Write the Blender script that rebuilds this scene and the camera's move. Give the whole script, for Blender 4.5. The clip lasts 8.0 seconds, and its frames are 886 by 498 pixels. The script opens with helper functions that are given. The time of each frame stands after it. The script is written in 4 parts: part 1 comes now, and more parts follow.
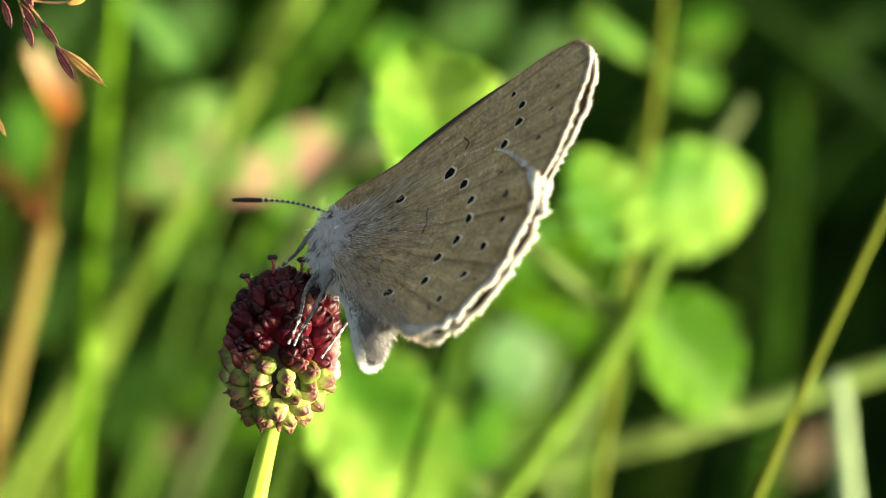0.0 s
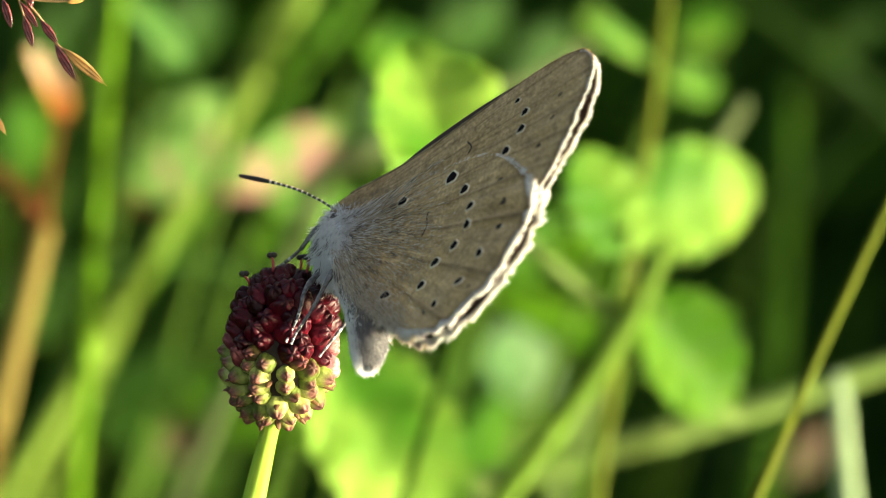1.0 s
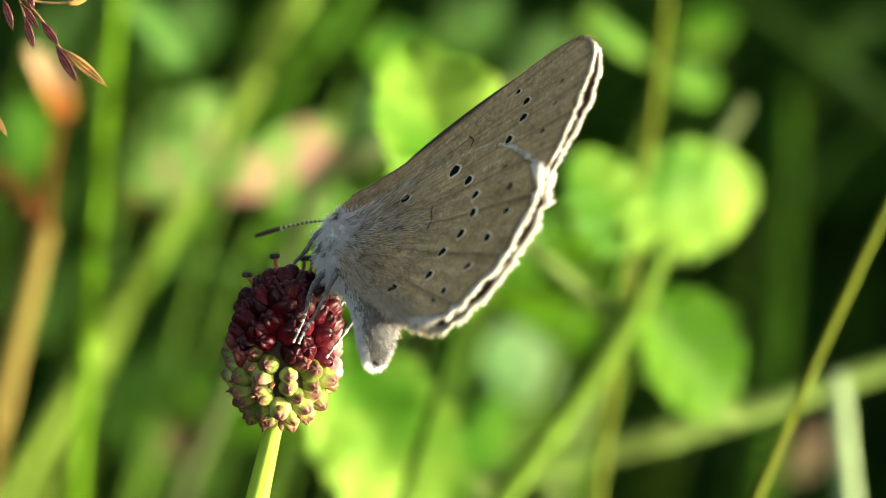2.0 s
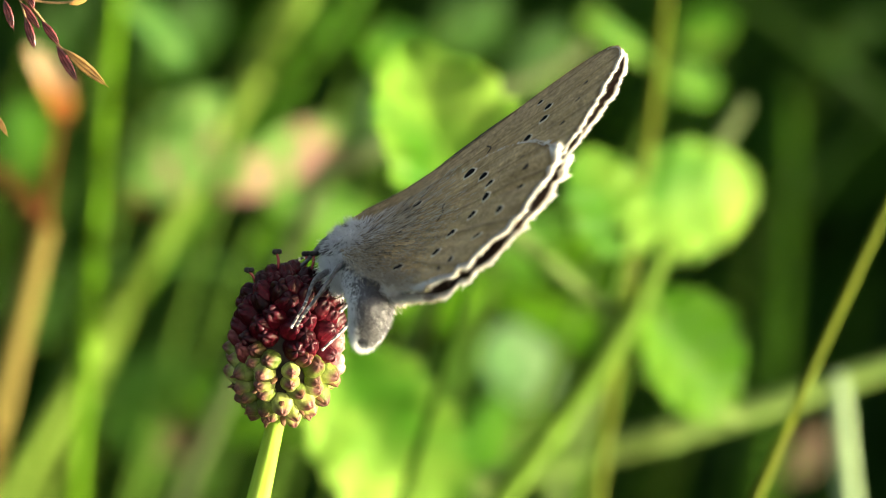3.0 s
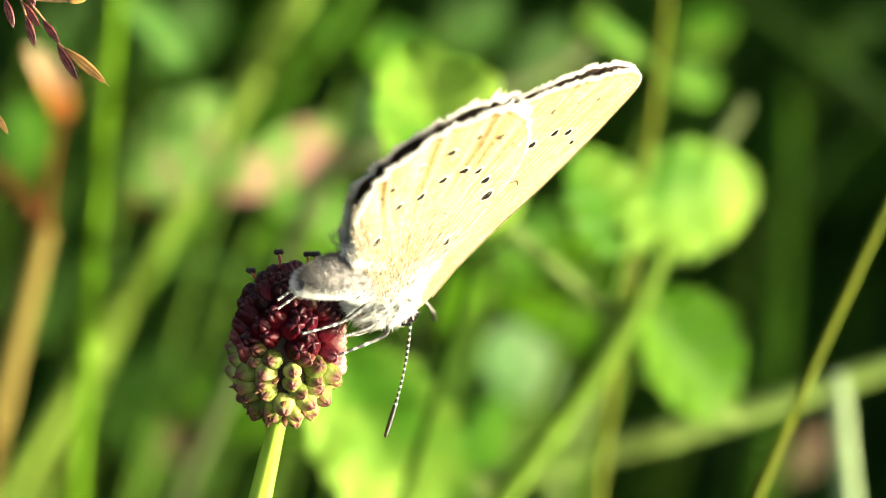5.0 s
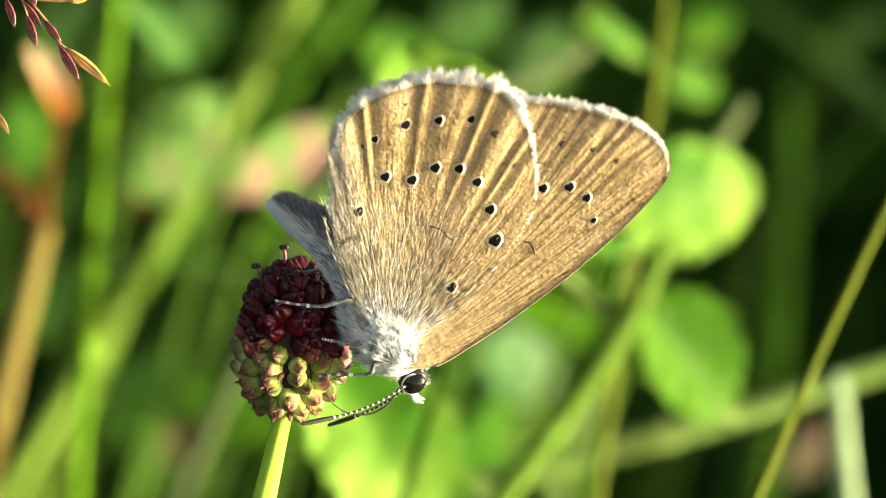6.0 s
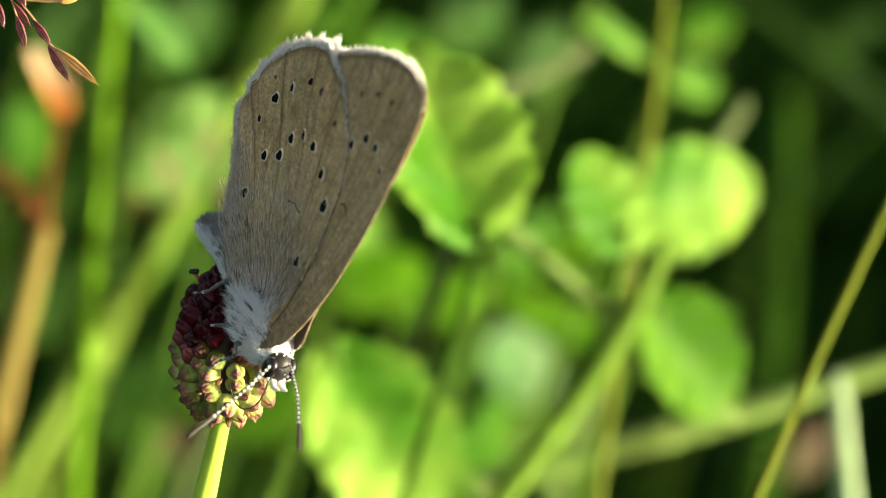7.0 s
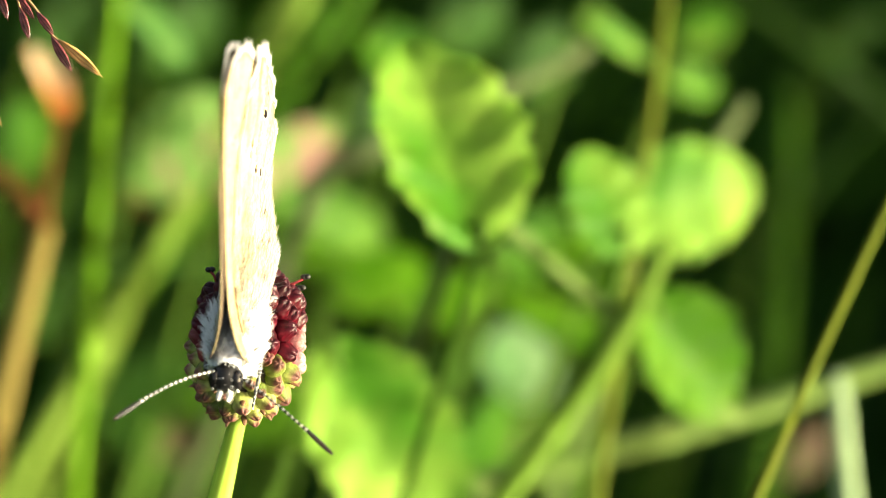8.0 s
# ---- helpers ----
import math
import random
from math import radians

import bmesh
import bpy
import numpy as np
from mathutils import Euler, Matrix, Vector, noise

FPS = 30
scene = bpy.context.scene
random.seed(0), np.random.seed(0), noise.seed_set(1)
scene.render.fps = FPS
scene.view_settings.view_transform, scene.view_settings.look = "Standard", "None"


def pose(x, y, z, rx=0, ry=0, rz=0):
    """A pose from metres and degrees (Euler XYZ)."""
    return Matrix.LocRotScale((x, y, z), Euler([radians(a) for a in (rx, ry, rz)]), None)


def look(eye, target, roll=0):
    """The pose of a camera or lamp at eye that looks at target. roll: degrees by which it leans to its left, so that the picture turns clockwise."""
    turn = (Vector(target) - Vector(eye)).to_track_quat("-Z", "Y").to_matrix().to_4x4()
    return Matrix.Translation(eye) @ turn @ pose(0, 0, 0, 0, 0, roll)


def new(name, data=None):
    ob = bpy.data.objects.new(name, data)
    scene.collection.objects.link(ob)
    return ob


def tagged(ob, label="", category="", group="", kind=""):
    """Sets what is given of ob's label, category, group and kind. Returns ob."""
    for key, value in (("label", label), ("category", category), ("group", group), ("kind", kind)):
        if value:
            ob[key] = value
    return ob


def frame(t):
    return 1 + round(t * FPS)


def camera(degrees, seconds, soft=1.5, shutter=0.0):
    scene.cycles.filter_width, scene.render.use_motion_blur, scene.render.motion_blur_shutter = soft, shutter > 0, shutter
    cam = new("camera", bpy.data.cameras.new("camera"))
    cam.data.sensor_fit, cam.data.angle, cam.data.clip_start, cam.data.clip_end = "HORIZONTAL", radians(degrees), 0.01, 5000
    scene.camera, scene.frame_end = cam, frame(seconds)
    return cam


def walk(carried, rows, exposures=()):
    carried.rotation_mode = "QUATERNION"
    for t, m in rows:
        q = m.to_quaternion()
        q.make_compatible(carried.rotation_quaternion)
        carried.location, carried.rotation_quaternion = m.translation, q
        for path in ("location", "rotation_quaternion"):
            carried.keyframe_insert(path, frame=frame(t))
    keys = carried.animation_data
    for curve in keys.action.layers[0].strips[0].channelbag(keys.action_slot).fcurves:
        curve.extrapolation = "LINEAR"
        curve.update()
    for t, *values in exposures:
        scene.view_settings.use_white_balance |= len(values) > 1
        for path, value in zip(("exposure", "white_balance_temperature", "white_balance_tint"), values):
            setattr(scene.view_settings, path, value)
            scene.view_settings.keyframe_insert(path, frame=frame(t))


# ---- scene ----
# A butterfly on a burnet head in a meadow, seen from close by with a long lens.
# Small things are built in millimetres; MM turns them into metres.
MM = 0.001
from mathutils import Quaternion

SUBJECT = Vector((0.0, 0.0, 0.28))
PITCH, ROLL, REACH = 32.0, 18.0, 0.26
EYE = SUBJECT - REACH * Vector((0, math.cos(radians(PITCH)), -math.sin(radians(PITCH))))
CAMERA_POSE = look(EYE, SUBJECT, ROLL)
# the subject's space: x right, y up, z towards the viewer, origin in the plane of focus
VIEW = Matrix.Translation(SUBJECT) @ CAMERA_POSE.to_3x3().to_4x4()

# ---- camera ----
cam = camera(9.58, 8.0, soft=0.75)
cam.data.dof.use_dof = True
cam.data.dof.focus_distance = REACH - 0.0025
cam.data.dof.aperture_fstop = 37.0
walk(cam, [(0.0, CAMERA_POSE), (8.0, CAMERA_POSE)], [(0.0, 2.43, 8650, -4), (8.0, 2.43, 8650, -4)])

# ---- light ----
SUN_WAY = (VIEW.to_3x3() @ Vector((0.94, -0.06, 0.225))).normalized()
world = bpy.data.worlds.new("sky")
scene.world = world
world.use_nodes = True
wn = world.node_tree.nodes
sky = wn.new("ShaderNodeTexSky")
sky.sky_type = "NISHITA"
sky.sun_disc = False
sky.air_density, sky.dust_density, sky.ozone_density = 0.32, 5.0, 0.1
sky.sun_elevation = math.asin(SUN_WAY.z)
sky.sun_rotation = math.atan2(SUN_WAY.x, SUN_WAY.y)
world.node_tree.links.new(sky.outputs[0], wn["Background"].inputs[0])
wn["Background"].inputs[1].default_value = 0.148
sun = new("sun", bpy.data.lights.new("sun", "SUN"))
sun.data.energy = 3.5
sun.data.angle = radians(0.5)
sun.data.color = (0.97, 0.98, 0.94)
sun.rotation_euler = SUN_WAY.to_track_quat("Z", "Y").to_euler()


# ---- materials ----
class Mat:
    """A node material, built step by step."""

    def __init__(self, name, rough=0.6, spec=0.3):
        self.m = bpy.data.materials.new(name)
        self.m.use_nodes = True
        self.t = self.m.node_tree
        self.b = self.t.nodes["Principled BSDF"]
        self.b.inputs["Roughness"].default_value = rough
        self.b.inputs["Specular IOR Level"].default_value = spec

    def node(self, kind, **values):
        n = self.t.nodes.new(kind)
        for k, v in values.items():
            n.inputs[k.replace("_", " ")].default_value = v
        return n

    def link(self, a, b):
        self.t.links.new(a, b)

    def noise(self, scale, detail=4.0, where="Object"):
        n = self.node("ShaderNodeTexNoise", Scale=scale, Detail=detail)
        self.link(self.t.nodes.new("ShaderNodeTexCoord").outputs[where], n.inputs["Vector"])
        return n.outputs["Fac"]

    def uv(self, axis):
        s = self.t.nodes.new("ShaderNodeSeparateXYZ")
        self.link(self.t.nodes.new("ShaderNodeTexCoord").outputs["UV"], s.inputs[0])
        return s.outputs[axis]

    def ramp(self, fac, *stops):
        r = self.t.nodes.new("ShaderNodeValToRGB")
        e = r.color_ramp.elements
        while len(e) < len(stops):
            e.new(0.5)
        for el, (at_, col) in zip(e, stops):
            el.position = at_
            el.color = (*col, 1) if not isinstance(col, float) else (col, col, col, 1)
        self.link(fac, r.inputs[0])
        return r.outputs[0]

    def mix(self, fac, a, b, mode="MIX"):
        n = self.t.nodes.new("ShaderNodeMix")
        n.data_type, n.blend_type = "RGBA", mode
        for sock, v in ((n.inputs[0], fac), (n.inputs[6], a), (n.inputs[7], b)):
            if isinstance(v, (int, float)):
                sock.default_value = v
            elif isinstance(v, tuple):
                sock.default_value = (*v, 1)
            else:
                self.link(v, sock)
        return n.outputs[2]

    def maths(self, op, a, b=0.0):
        n = self.t.nodes.new("ShaderNodeMath")
        n.operation = op
        for sock, v in ((n.inputs[0], a), (n.inputs[1], b)):
            if isinstance(v, (int, float)):
                sock.default_value = v
            else:
                self.link(v, sock)
        return n.outputs[0]

    def random(self):
        return self.t.nodes.new("ShaderNodeObjectInfo").outputs["Random"]

    def island(self):
        return self.t.nodes.new("ShaderNodeNewGeometry").outputs["Random Per Island"]

    def color(self, c):
        if isinstance(c, tuple):
            self.b.inputs["Base Color"].default_value = (*c, 1)
        else:
            self.link(c, self.b.inputs["Base Color"])
        return self

    def bump(self, fac, depth, strength=0.5):
        n = self.node("ShaderNodeBump", Strength=strength, Distance=depth)
        self.link(fac, n.inputs["Height"])
        self.link(n.outputs[0], self.b.inputs["Normal"])
        return self

    def glow_through(self, c, share):
        """Thin tissue: part of the light goes through."""
        tr = self.t.nodes.new("ShaderNodeBsdfTranslucent")
        if isinstance(c, tuple):
            tr.inputs[0].default_value = (*c, 1)
        else:
            self.link(c, tr.inputs[0])
        mx = self.t.nodes.new("ShaderNodeMixShader")
        mx.inputs[0].default_value = share
        self.link(self.b.outputs[0], mx.inputs[1])
        self.link(tr.outputs[0], mx.inputs[2])
        self.link(mx.outputs[0], self.t.nodes["Material Output"].inputs[0])
        return self


def leaf_material(name, dark, light, through_color, share=0.35, rough=0.5):
    m = Mat(name, rough, 0.1)
    big = m.ramp(m.noise(150.0, 5.0), (0.43, dark), (0.67, light))
    vein = m.ramp(m.noise(900.0, 2.0), (0.4, 0.8), (0.6, 1.1))
    c = m.mix(1.0, big, vein, "MULTIPLY")
    m.color(c).bump(m.noise(700.0, 3.0), 0.0004, 0.4)
    return m.glow_through(through_color, share).m


def wing_under_material(name, margin):
    """margin: where along u the outer margin ends."""
    m = Mat(name, 0.75, 0.15)
    s, r = m.uv(0), m.uv(1)
    scale = m.noise(6500.0, 3.0)
    dust = m.noise(500.0, 5.0)
    base = m.mix(m.ramp(dust, (0.35, 0.0), (0.7, 1.0)), (0.415, 0.283, 0.138), (0.545, 0.385, 0.210))
    grain = m.ramp(scale, (0.3, 0.58), (0.7, 1.36))
    c = m.mix(1.0, base, grain, "MULTIPLY")
    # fine long scales that run from the root to the margin
    streak = m.node("ShaderNodeTexNoise", Scale=1.0, Detail=3.0)
    mp = m.node("ShaderNodeMapping")
    mp.inputs["Scale"].default_value = (130.0, 9.0, 1.0)
    m.link(m.t.nodes.new("ShaderNodeTexCoord").outputs["UV"], mp.inputs[0])
    m.link(mp.outputs[0], streak.inputs["Vector"])
    c = m.mix(1.0, c, m.ramp(streak.outputs["Fac"], (0.3, 0.9), (0.7, 1.07)), "MULTIPLY")
    rag = m.node("ShaderNodeTexNoise", Scale=1.0, Detail=5.0)
    mp2 = m.node("ShaderNodeMapping")
    mp2.inputs["Scale"].default_value = (64.0, 7.0, 1.0)
    m.link(m.t.nodes.new("ShaderNodeTexCoord").outputs["UV"], mp2.inputs[0])
    m.link(mp2.outputs[0], rag.inputs["Vector"])
    c = m.mix(1.0, c, m.ramp(rag.outputs["Fac"], (0.35, 0.80), (0.65, 1.16)), "MULTIPLY")
    # darker veins
    vein = m.ramp(m.maths("COSINE", m.maths("MULTIPLY", s, 12 * 2 * math.pi)), (0.93, 1.0), (0.99, 0.60))
    c = m.mix(1.0, c, vein, "MULTIPLY")
    fleck = m.ramp(m.noise(1900.0, 5.0), (0.32, 0.68), (0.50, 1.04))
    c = m.mix(1.0, c, fleck, "MULTIPLY")
    # dark dusting between the veins close to the root
    dusk = m.maths("MULTIPLY", m.ramp(m.maths("ADD", r, m.maths("MULTIPLY", m.noise(700.0, 4.0), 0.3)), (0.3, 1.0), (0.62, 0.0)), m.ramp(m.noise(3500.0, 3.0), (0.45, 0.0), (0.6, 0.5)))
    c = m.mix(dusk, c, (0.06, 0.05, 0.045))
    # blue-grey dusting near the root, a thin dark line along the margin
    root = m.ramp(m.maths("ADD", r, m.maths("MULTIPLY", m.noise(900.0, 4.0), 0.25)), (0.22, 1.0), (0.46, 0.0))
    c = m.mix(m.maths("MULTIPLY", root, 0.12), c, (0.36, 0.34, 0.31))
    edge = m.maths("MULTIPLY", m.ramp(r, (0.968, 0.0), (0.982, 1.0)), m.maths("LESS_THAN", s, margin))
    c = m.mix(m.maths("MULTIPLY", edge, 0.55), c, (0.07, 0.045, 0.03))
    m.color(c)
    m.b.inputs["Sheen Weight"].default_value = 0.06
    m.b.inputs["Sheen Roughness"].default_value = 0.35
    relief = m.maths("ADD", m.maths("MULTIPLY", scale, 0.8), m.maths("MULTIPLY", streak.outputs["Fac"], 0.5))
    relief = m.maths("ADD", relief, m.maths("MULTIPLY", rag.outputs["Fac"], 1.6))
    m.bump(relief, 0.00009, 1.0)
    return m.glow_through((0.56, 0.34, 0.13), 0.24).m


def plain(name, c, rough=0.6, spec=0.3, vary=0.25, scale=1500.0, bump=0.0):
    m = Mat(name, rough, spec)
    k = m.ramp(m.noise(scale, 4.0), (0.3, 1.0 - vary), (0.7, 1.0 + vary))
    m.color(m.mix(1.0, c, k, "MULTIPLY"))
    if bump:
        m.bump(m.noise(scale * 2, 3.0), bump, 0.5)
    return m.m


def hair_material(name, a, b, rough=0.45, share=0.45):
    m = Mat(name, rough, 0.4)
    c = m.ramp(m.island(), (0.0, a), (1.0, b))
    m.color(c)
    return m.glow_through(c, share).m


def bud_material(name, side, other, tip, groove, rough=0.5):
    m = Mat(name, rough, 0.15)
    blotch = m.ramp(m.maths("ADD", m.noise(1100.0, 4.0), m.maths("MULTIPLY", m.random(), 0.35)), (0.5, 0.0), (0.85, 1.0))
    c = m.mix(blotch, side, other)
    up = m.maths("ADD", m.uv(1), m.maths("MULTIPLY", m.noise(2200.0, 3.0), 0.25))
    c = m.mix(m.ramp(up, (0.82, 0.0), (1.05, 1.0)), c, tip)
    c = m.mix(1.0, c, m.ramp(m.random(), (0.0, 0.6), (1.0, 1.25)), "MULTIPLY")
    c = m.mix(1.0, c, m.ramp(m.noise(6000.0, 3.0), (0.3, 0.75), (0.7, 1.2)), "MULTIPLY")
    cross = m.maths("ABSOLUTE", m.maths("SINE", m.maths("MULTIPLY", m.uv(0), math.pi * 4)))
    c = m.mix(m.ramp(cross, (0.02, 0.4), (0.12, 0.0)), c, groove)
    m.color(c).bump(m.noise(3000.0, 5.0), 0.00014, 0.8)
    return m.m


M_UNDER_HIND = wing_under_material("hindwing_underside", -0.13)
M_UNDER_FORE = wing_under_material("forewing_underside", 0.005)
M_UPPER = plain("wing_upperside", (0.035, 0.02, 0.015), 0.7, 0.2, 0.3, 4000.0)
M_FRINGE = hair_material("fringe_scales", (0.84, 0.81, 0.76), (0.95, 0.94, 0.92), 0.6, 0.6)
M_FUR = hair_material("pale_fur", (0.86, 0.87, 0.88), (0.97, 0.97, 0.97), 0.5, 0.62)
M_GREY_FUR = hair_material("grey_fur", (0.08, 0.075, 0.08), (0.28, 0.27, 0.275), 0.5, 0.25)
M_TAN_FUR = hair_material("tan_fur", (0.36, 0.29, 0.20), (0.80, 0.73, 0.60), 0.5, 0.35)
M_DARK_FUR = hair_material("dark_fur", (0.04, 0.033, 0.03), (0.15, 0.125, 0.11), 0.5, 0.2)
M_BODY = plain("body_scales", (0.62, 0.62, 0.64), 0.7, 0.2, 0.6, 2600.0, 0.0001)
M_ABDOMEN = plain("abdomen_scales", (0.13, 0.125, 0.13), 0.6, 0.3, 0.35, 2500.0, 0.0001)
M_BLACK = plain("black_chitin", (0.010, 0.009, 0.010), 0.45, 0.25, 0.2)
M_WHITE = plain("white_scales", (0.46, 0.45, 0.43), 0.7, 0.2, 0.2)
M_COSTA = plain("front_edge_scales", (0.17, 0.135, 0.08), 0.7, 0.15, 0.4, 3000.0)
M_SPOT_RING = plain("spot_ring", (0.56, 0.47, 0.34), 0.7, 0.2, 0.2, 6000.0)
M_MARK = plain("faded_mark", (0.06, 0.04, 0.025), 0.7, 0.2, 0.3, 6000.0)
M_LEG = plain("leg_scales", (0.09, 0.09, 0.095), 0.5, 0.3, 0.8, 5000.0)
M_PROBOSCIS = plain("proboscis", (0.05, 0.05, 0.03), 0.35, 0.4, 0.3)
M_SPOT = plain("spot_black", (0.006, 0.005, 0.006), 0.95, 0.05, 0.2)
M_EYE = plain("compound_eye", (0.008, 0.007, 0.008), 0.18, 0.3, 0.2)
M_CLUB = plain("club_tip", (0.03, 0.02, 0.016), 0.55, 0.2, 0.2)

M_BUD_RED = bud_material("bud_dark_red", (0.017, 0.0005, 0.002), (0.050, 0.0012, 0.005), (0.030, 0.003, 0.007), (0.006, 0.0008, 0.002), 0.36)
M_BUD_PINK = bud_material("bud_pink_green", (0.085, 0.075, 0.018), (0.10, 0.014, 0.022), (0.12, 0.035, 0.035), (0.05, 0.012, 0.012))
M_BUD_PALE = bud_material("bud_sunlit_pink", (0.12, 0.014, 0.024), (0.25, 0.085, 0.095), (0.32, 0.17, 0.16), (0.06, 0.008, 0.012))
M_BUD_GREEN = bud_material("bud_green", (0.10, 0.145, 0.022), (0.29, 0.31, 0.09), (0.12, 0.05, 0.04), (0.11, 0.08, 0.04))
M_CORE = plain("head_core", (0.012, 0.008, 0.004), 0.7, 0.2)
M_SEPAL = plain("bract", (0.10, 0.045, 0.02), 0.6, 0.3)
M_ANTHER = plain("anther", (0.006, 0.004, 0.004), 0.5, 0.3)
M_FILAMENT = plain("filament", (0.22, 0.02, 0.03), 0.4, 0.4)


def stem_material(name, a, b):
    m = Mat(name, 0.6, 0.06)
    st = m.node("ShaderNodeTexNoise", Scale=1.0, Detail=3.0)
    mp = m.node("ShaderNodeMapping")
    mp.inputs["Scale"].default_value = (14.0, 2.0, 1.0)
    m.link(m.t.nodes.new("ShaderNodeTexCoord").outputs["UV"], mp.inputs[0])
    m.link(mp.outputs[0], st.inputs["Vector"])
    m.color(m.ramp(st.outputs["Fac"], (0.3, a), (0.7, b))).bump(st.outputs["Fac"], 0.0001, 0.5)
    return m.glow_through(b, 0.2).m


M_STEM = stem_material("burnet_stem", (0.15, 0.27, 0.03), (0.28, 0.40, 0.07))
M_STALK_GREEN = stem_material("green_stalk", (0.055, 0.155, 0.006), (0.11, 0.23, 0.012))
M_STALK_DARK = stem_material("leaf_stalk", (0.05, 0.11, 0.015), (0.09, 0.17, 0.03))
M_STALK_OLDGREEN = stem_material("yellow_green_stalk", (0.072, 0.13, 0.016), (0.12, 0.185, 0.032))
# darkest copy of the green stalk: deep shade is put into its colour
M_STALK_DEEP_SHADE = stem_material("stalk_deep_shade_tone", (0.005, 0.020, 0.001), (0.012, 0.040, 0.002))
M_STALK_LIME = stem_material("lime_stalk", (0.038, 0.085, 0.007), (0.07, 0.125, 0.017))
# a second darker stalk copy, with milder shade in the colour
M_STALK_SHADE_TONE = stem_material("stalk_shade_tone", (0.02, 0.065, 0.004), (0.04, 0.11, 0.008))
M_STALK_GREY = stem_material("grey_stalk", (0.055, 0.08, 0.03), (0.09, 0.115, 0.05))
M_STALK_PALE = stem_material("pale_stalk", (0.075, 0.13, 0.03), (0.13, 0.19, 0.055))
M_STALK_WHITE = stem_material("whitish_stalk", (0.15, 0.22, 0.11), (0.23, 0.31, 0.18))
M_STALK_OLIVE = stem_material("olive_stalk", (0.045, 0.07, 0.006), (0.085, 0.105, 0.010))
M_STALK_TAN = stem_material("tan_stalk", (0.11, 0.085, 0.022), (0.19, 0.145, 0.042))
M_STALK_BROWN = stem_material("brown_stalk", (0.085, 0.03, 0.01), (0.15, 0.06, 0.02))

# lightest copy of the green leaf, with sunlight put into the colour
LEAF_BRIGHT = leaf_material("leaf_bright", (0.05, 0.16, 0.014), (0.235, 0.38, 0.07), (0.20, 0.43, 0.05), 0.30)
LEAF_MID = leaf_material("leaf_mid", (0.03, 0.11, 0.008), (0.10, 0.25, 0.02), (0.15, 0.38, 0.03), 0.35)
LEAF_BLUE = leaf_material("leaf_blue_green", (0.08, 0.20, 0.05), (0.16, 0.31, 0.10), (0.20, 0.40, 0.08), 0.3)
LEAF_PALE = leaf_material("leaf_pale", (0.16, 0.32, 0.13), (0.38, 0.53, 0.30), (0.34, 0.55, 0.2), 0.25)


def mottled_leaf_material(name, at_):
    """An ageing leaf: green, pink and pale patches."""
    m = Mat(name, 0.6, 0.1)
    v = m.maths("ADD", m.noise(420.0, 3.0), m.maths("MULTIPLY", m.random(), 0.04))
    c = m.ramp(v, (at_, (0.08, 0.20, 0.04)), (at_ + 0.08, (0.17, 0.26, 0.08)), (at_ + 0.13, (0.26, 0.10, 0.11)), (at_ + 0.24, (0.38, 0.20, 0.20)), (at_ + 0.32, (0.44, 0.48, 0.20)))
    m.color(c).bump(m.noise(700.0, 3.0), 0.0004, 0.4)
    return m.glow_through((0.25, 0.24, 0.08), 0.25).m


LEAF_RED = mottled_leaf_material("leaf_red", 0.44)
LEAF_AGEING = mottled_leaf_material("leaf_ageing", 0.55)


def dry_leaf_material():
    m = Mat("leaf_dry", 0.6, 0.2)
    v = m.maths("ADD", m.uv(1), m.maths("MULTIPLY", m.noise(300.0, 4.0), 0.3))
    m.color(m.ramp(v, (0.2, (0.20, 0.05, 0.01)), (0.45, (0.42, 0.17, 0.04)), (0.78, (0.62, 0.50, 0.32)))).bump(m.noise(700.0, 3.0), 0.0004, 0.5)
    return m.glow_through((0.55, 0.25, 0.08), 0.25).m


LEAF_DRY = dry_leaf_material()
LEAF_BROWN = leaf_material("leaf_brown", (0.05, 0.03, 0.016), (0.09, 0.06, 0.035), (0.2, 0.1, 0.05), 0.2)
# a step lighter than the mid-green leaf, sunlight put into the colour
LEAF_LIT_TONE = leaf_material("leaf_lit_tone", (0.07, 0.20, 0.012), (0.18, 0.37, 0.035), (0.2, 0.45, 0.03), 0.3)
# darkest leaf copy: deep shade is put into the colour
LEAF_DEEP_SHADE_TONE = leaf_material("leaf_deep_shade_tone", (0.01, 0.035, 0.004), (0.02, 0.06, 0.006), (0.03, 0.09, 0.008), 0.25)
LEAF_RUST = leaf_material("leaf_rust", (0.16, 0.06, 0.015), (0.30, 0.12, 0.03), (0.3, 0.12, 0.04), 0.2)
LEAF_FRESH = leaf_material("leaf_fresh", (0.04, 0.125, 0.008), (0.10, 0.22, 0.02), (0.15, 0.36, 0.025), 0.3)
# darker copy of the mid-green leaf, shade put into the colour
LEAF_SHADE_TONE = leaf_material("leaf_shade_tone", (0.025, 0.075, 0.012), (0.05, 0.14, 0.02), (0.09, 0.22, 0.02), 0.3)


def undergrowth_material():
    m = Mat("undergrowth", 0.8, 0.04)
    # tones set nearly black: deep shade between plants is put into the colour
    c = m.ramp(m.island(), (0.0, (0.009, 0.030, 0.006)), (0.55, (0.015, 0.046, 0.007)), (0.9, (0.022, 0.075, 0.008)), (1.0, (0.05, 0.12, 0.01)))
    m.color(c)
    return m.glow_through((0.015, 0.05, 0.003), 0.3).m


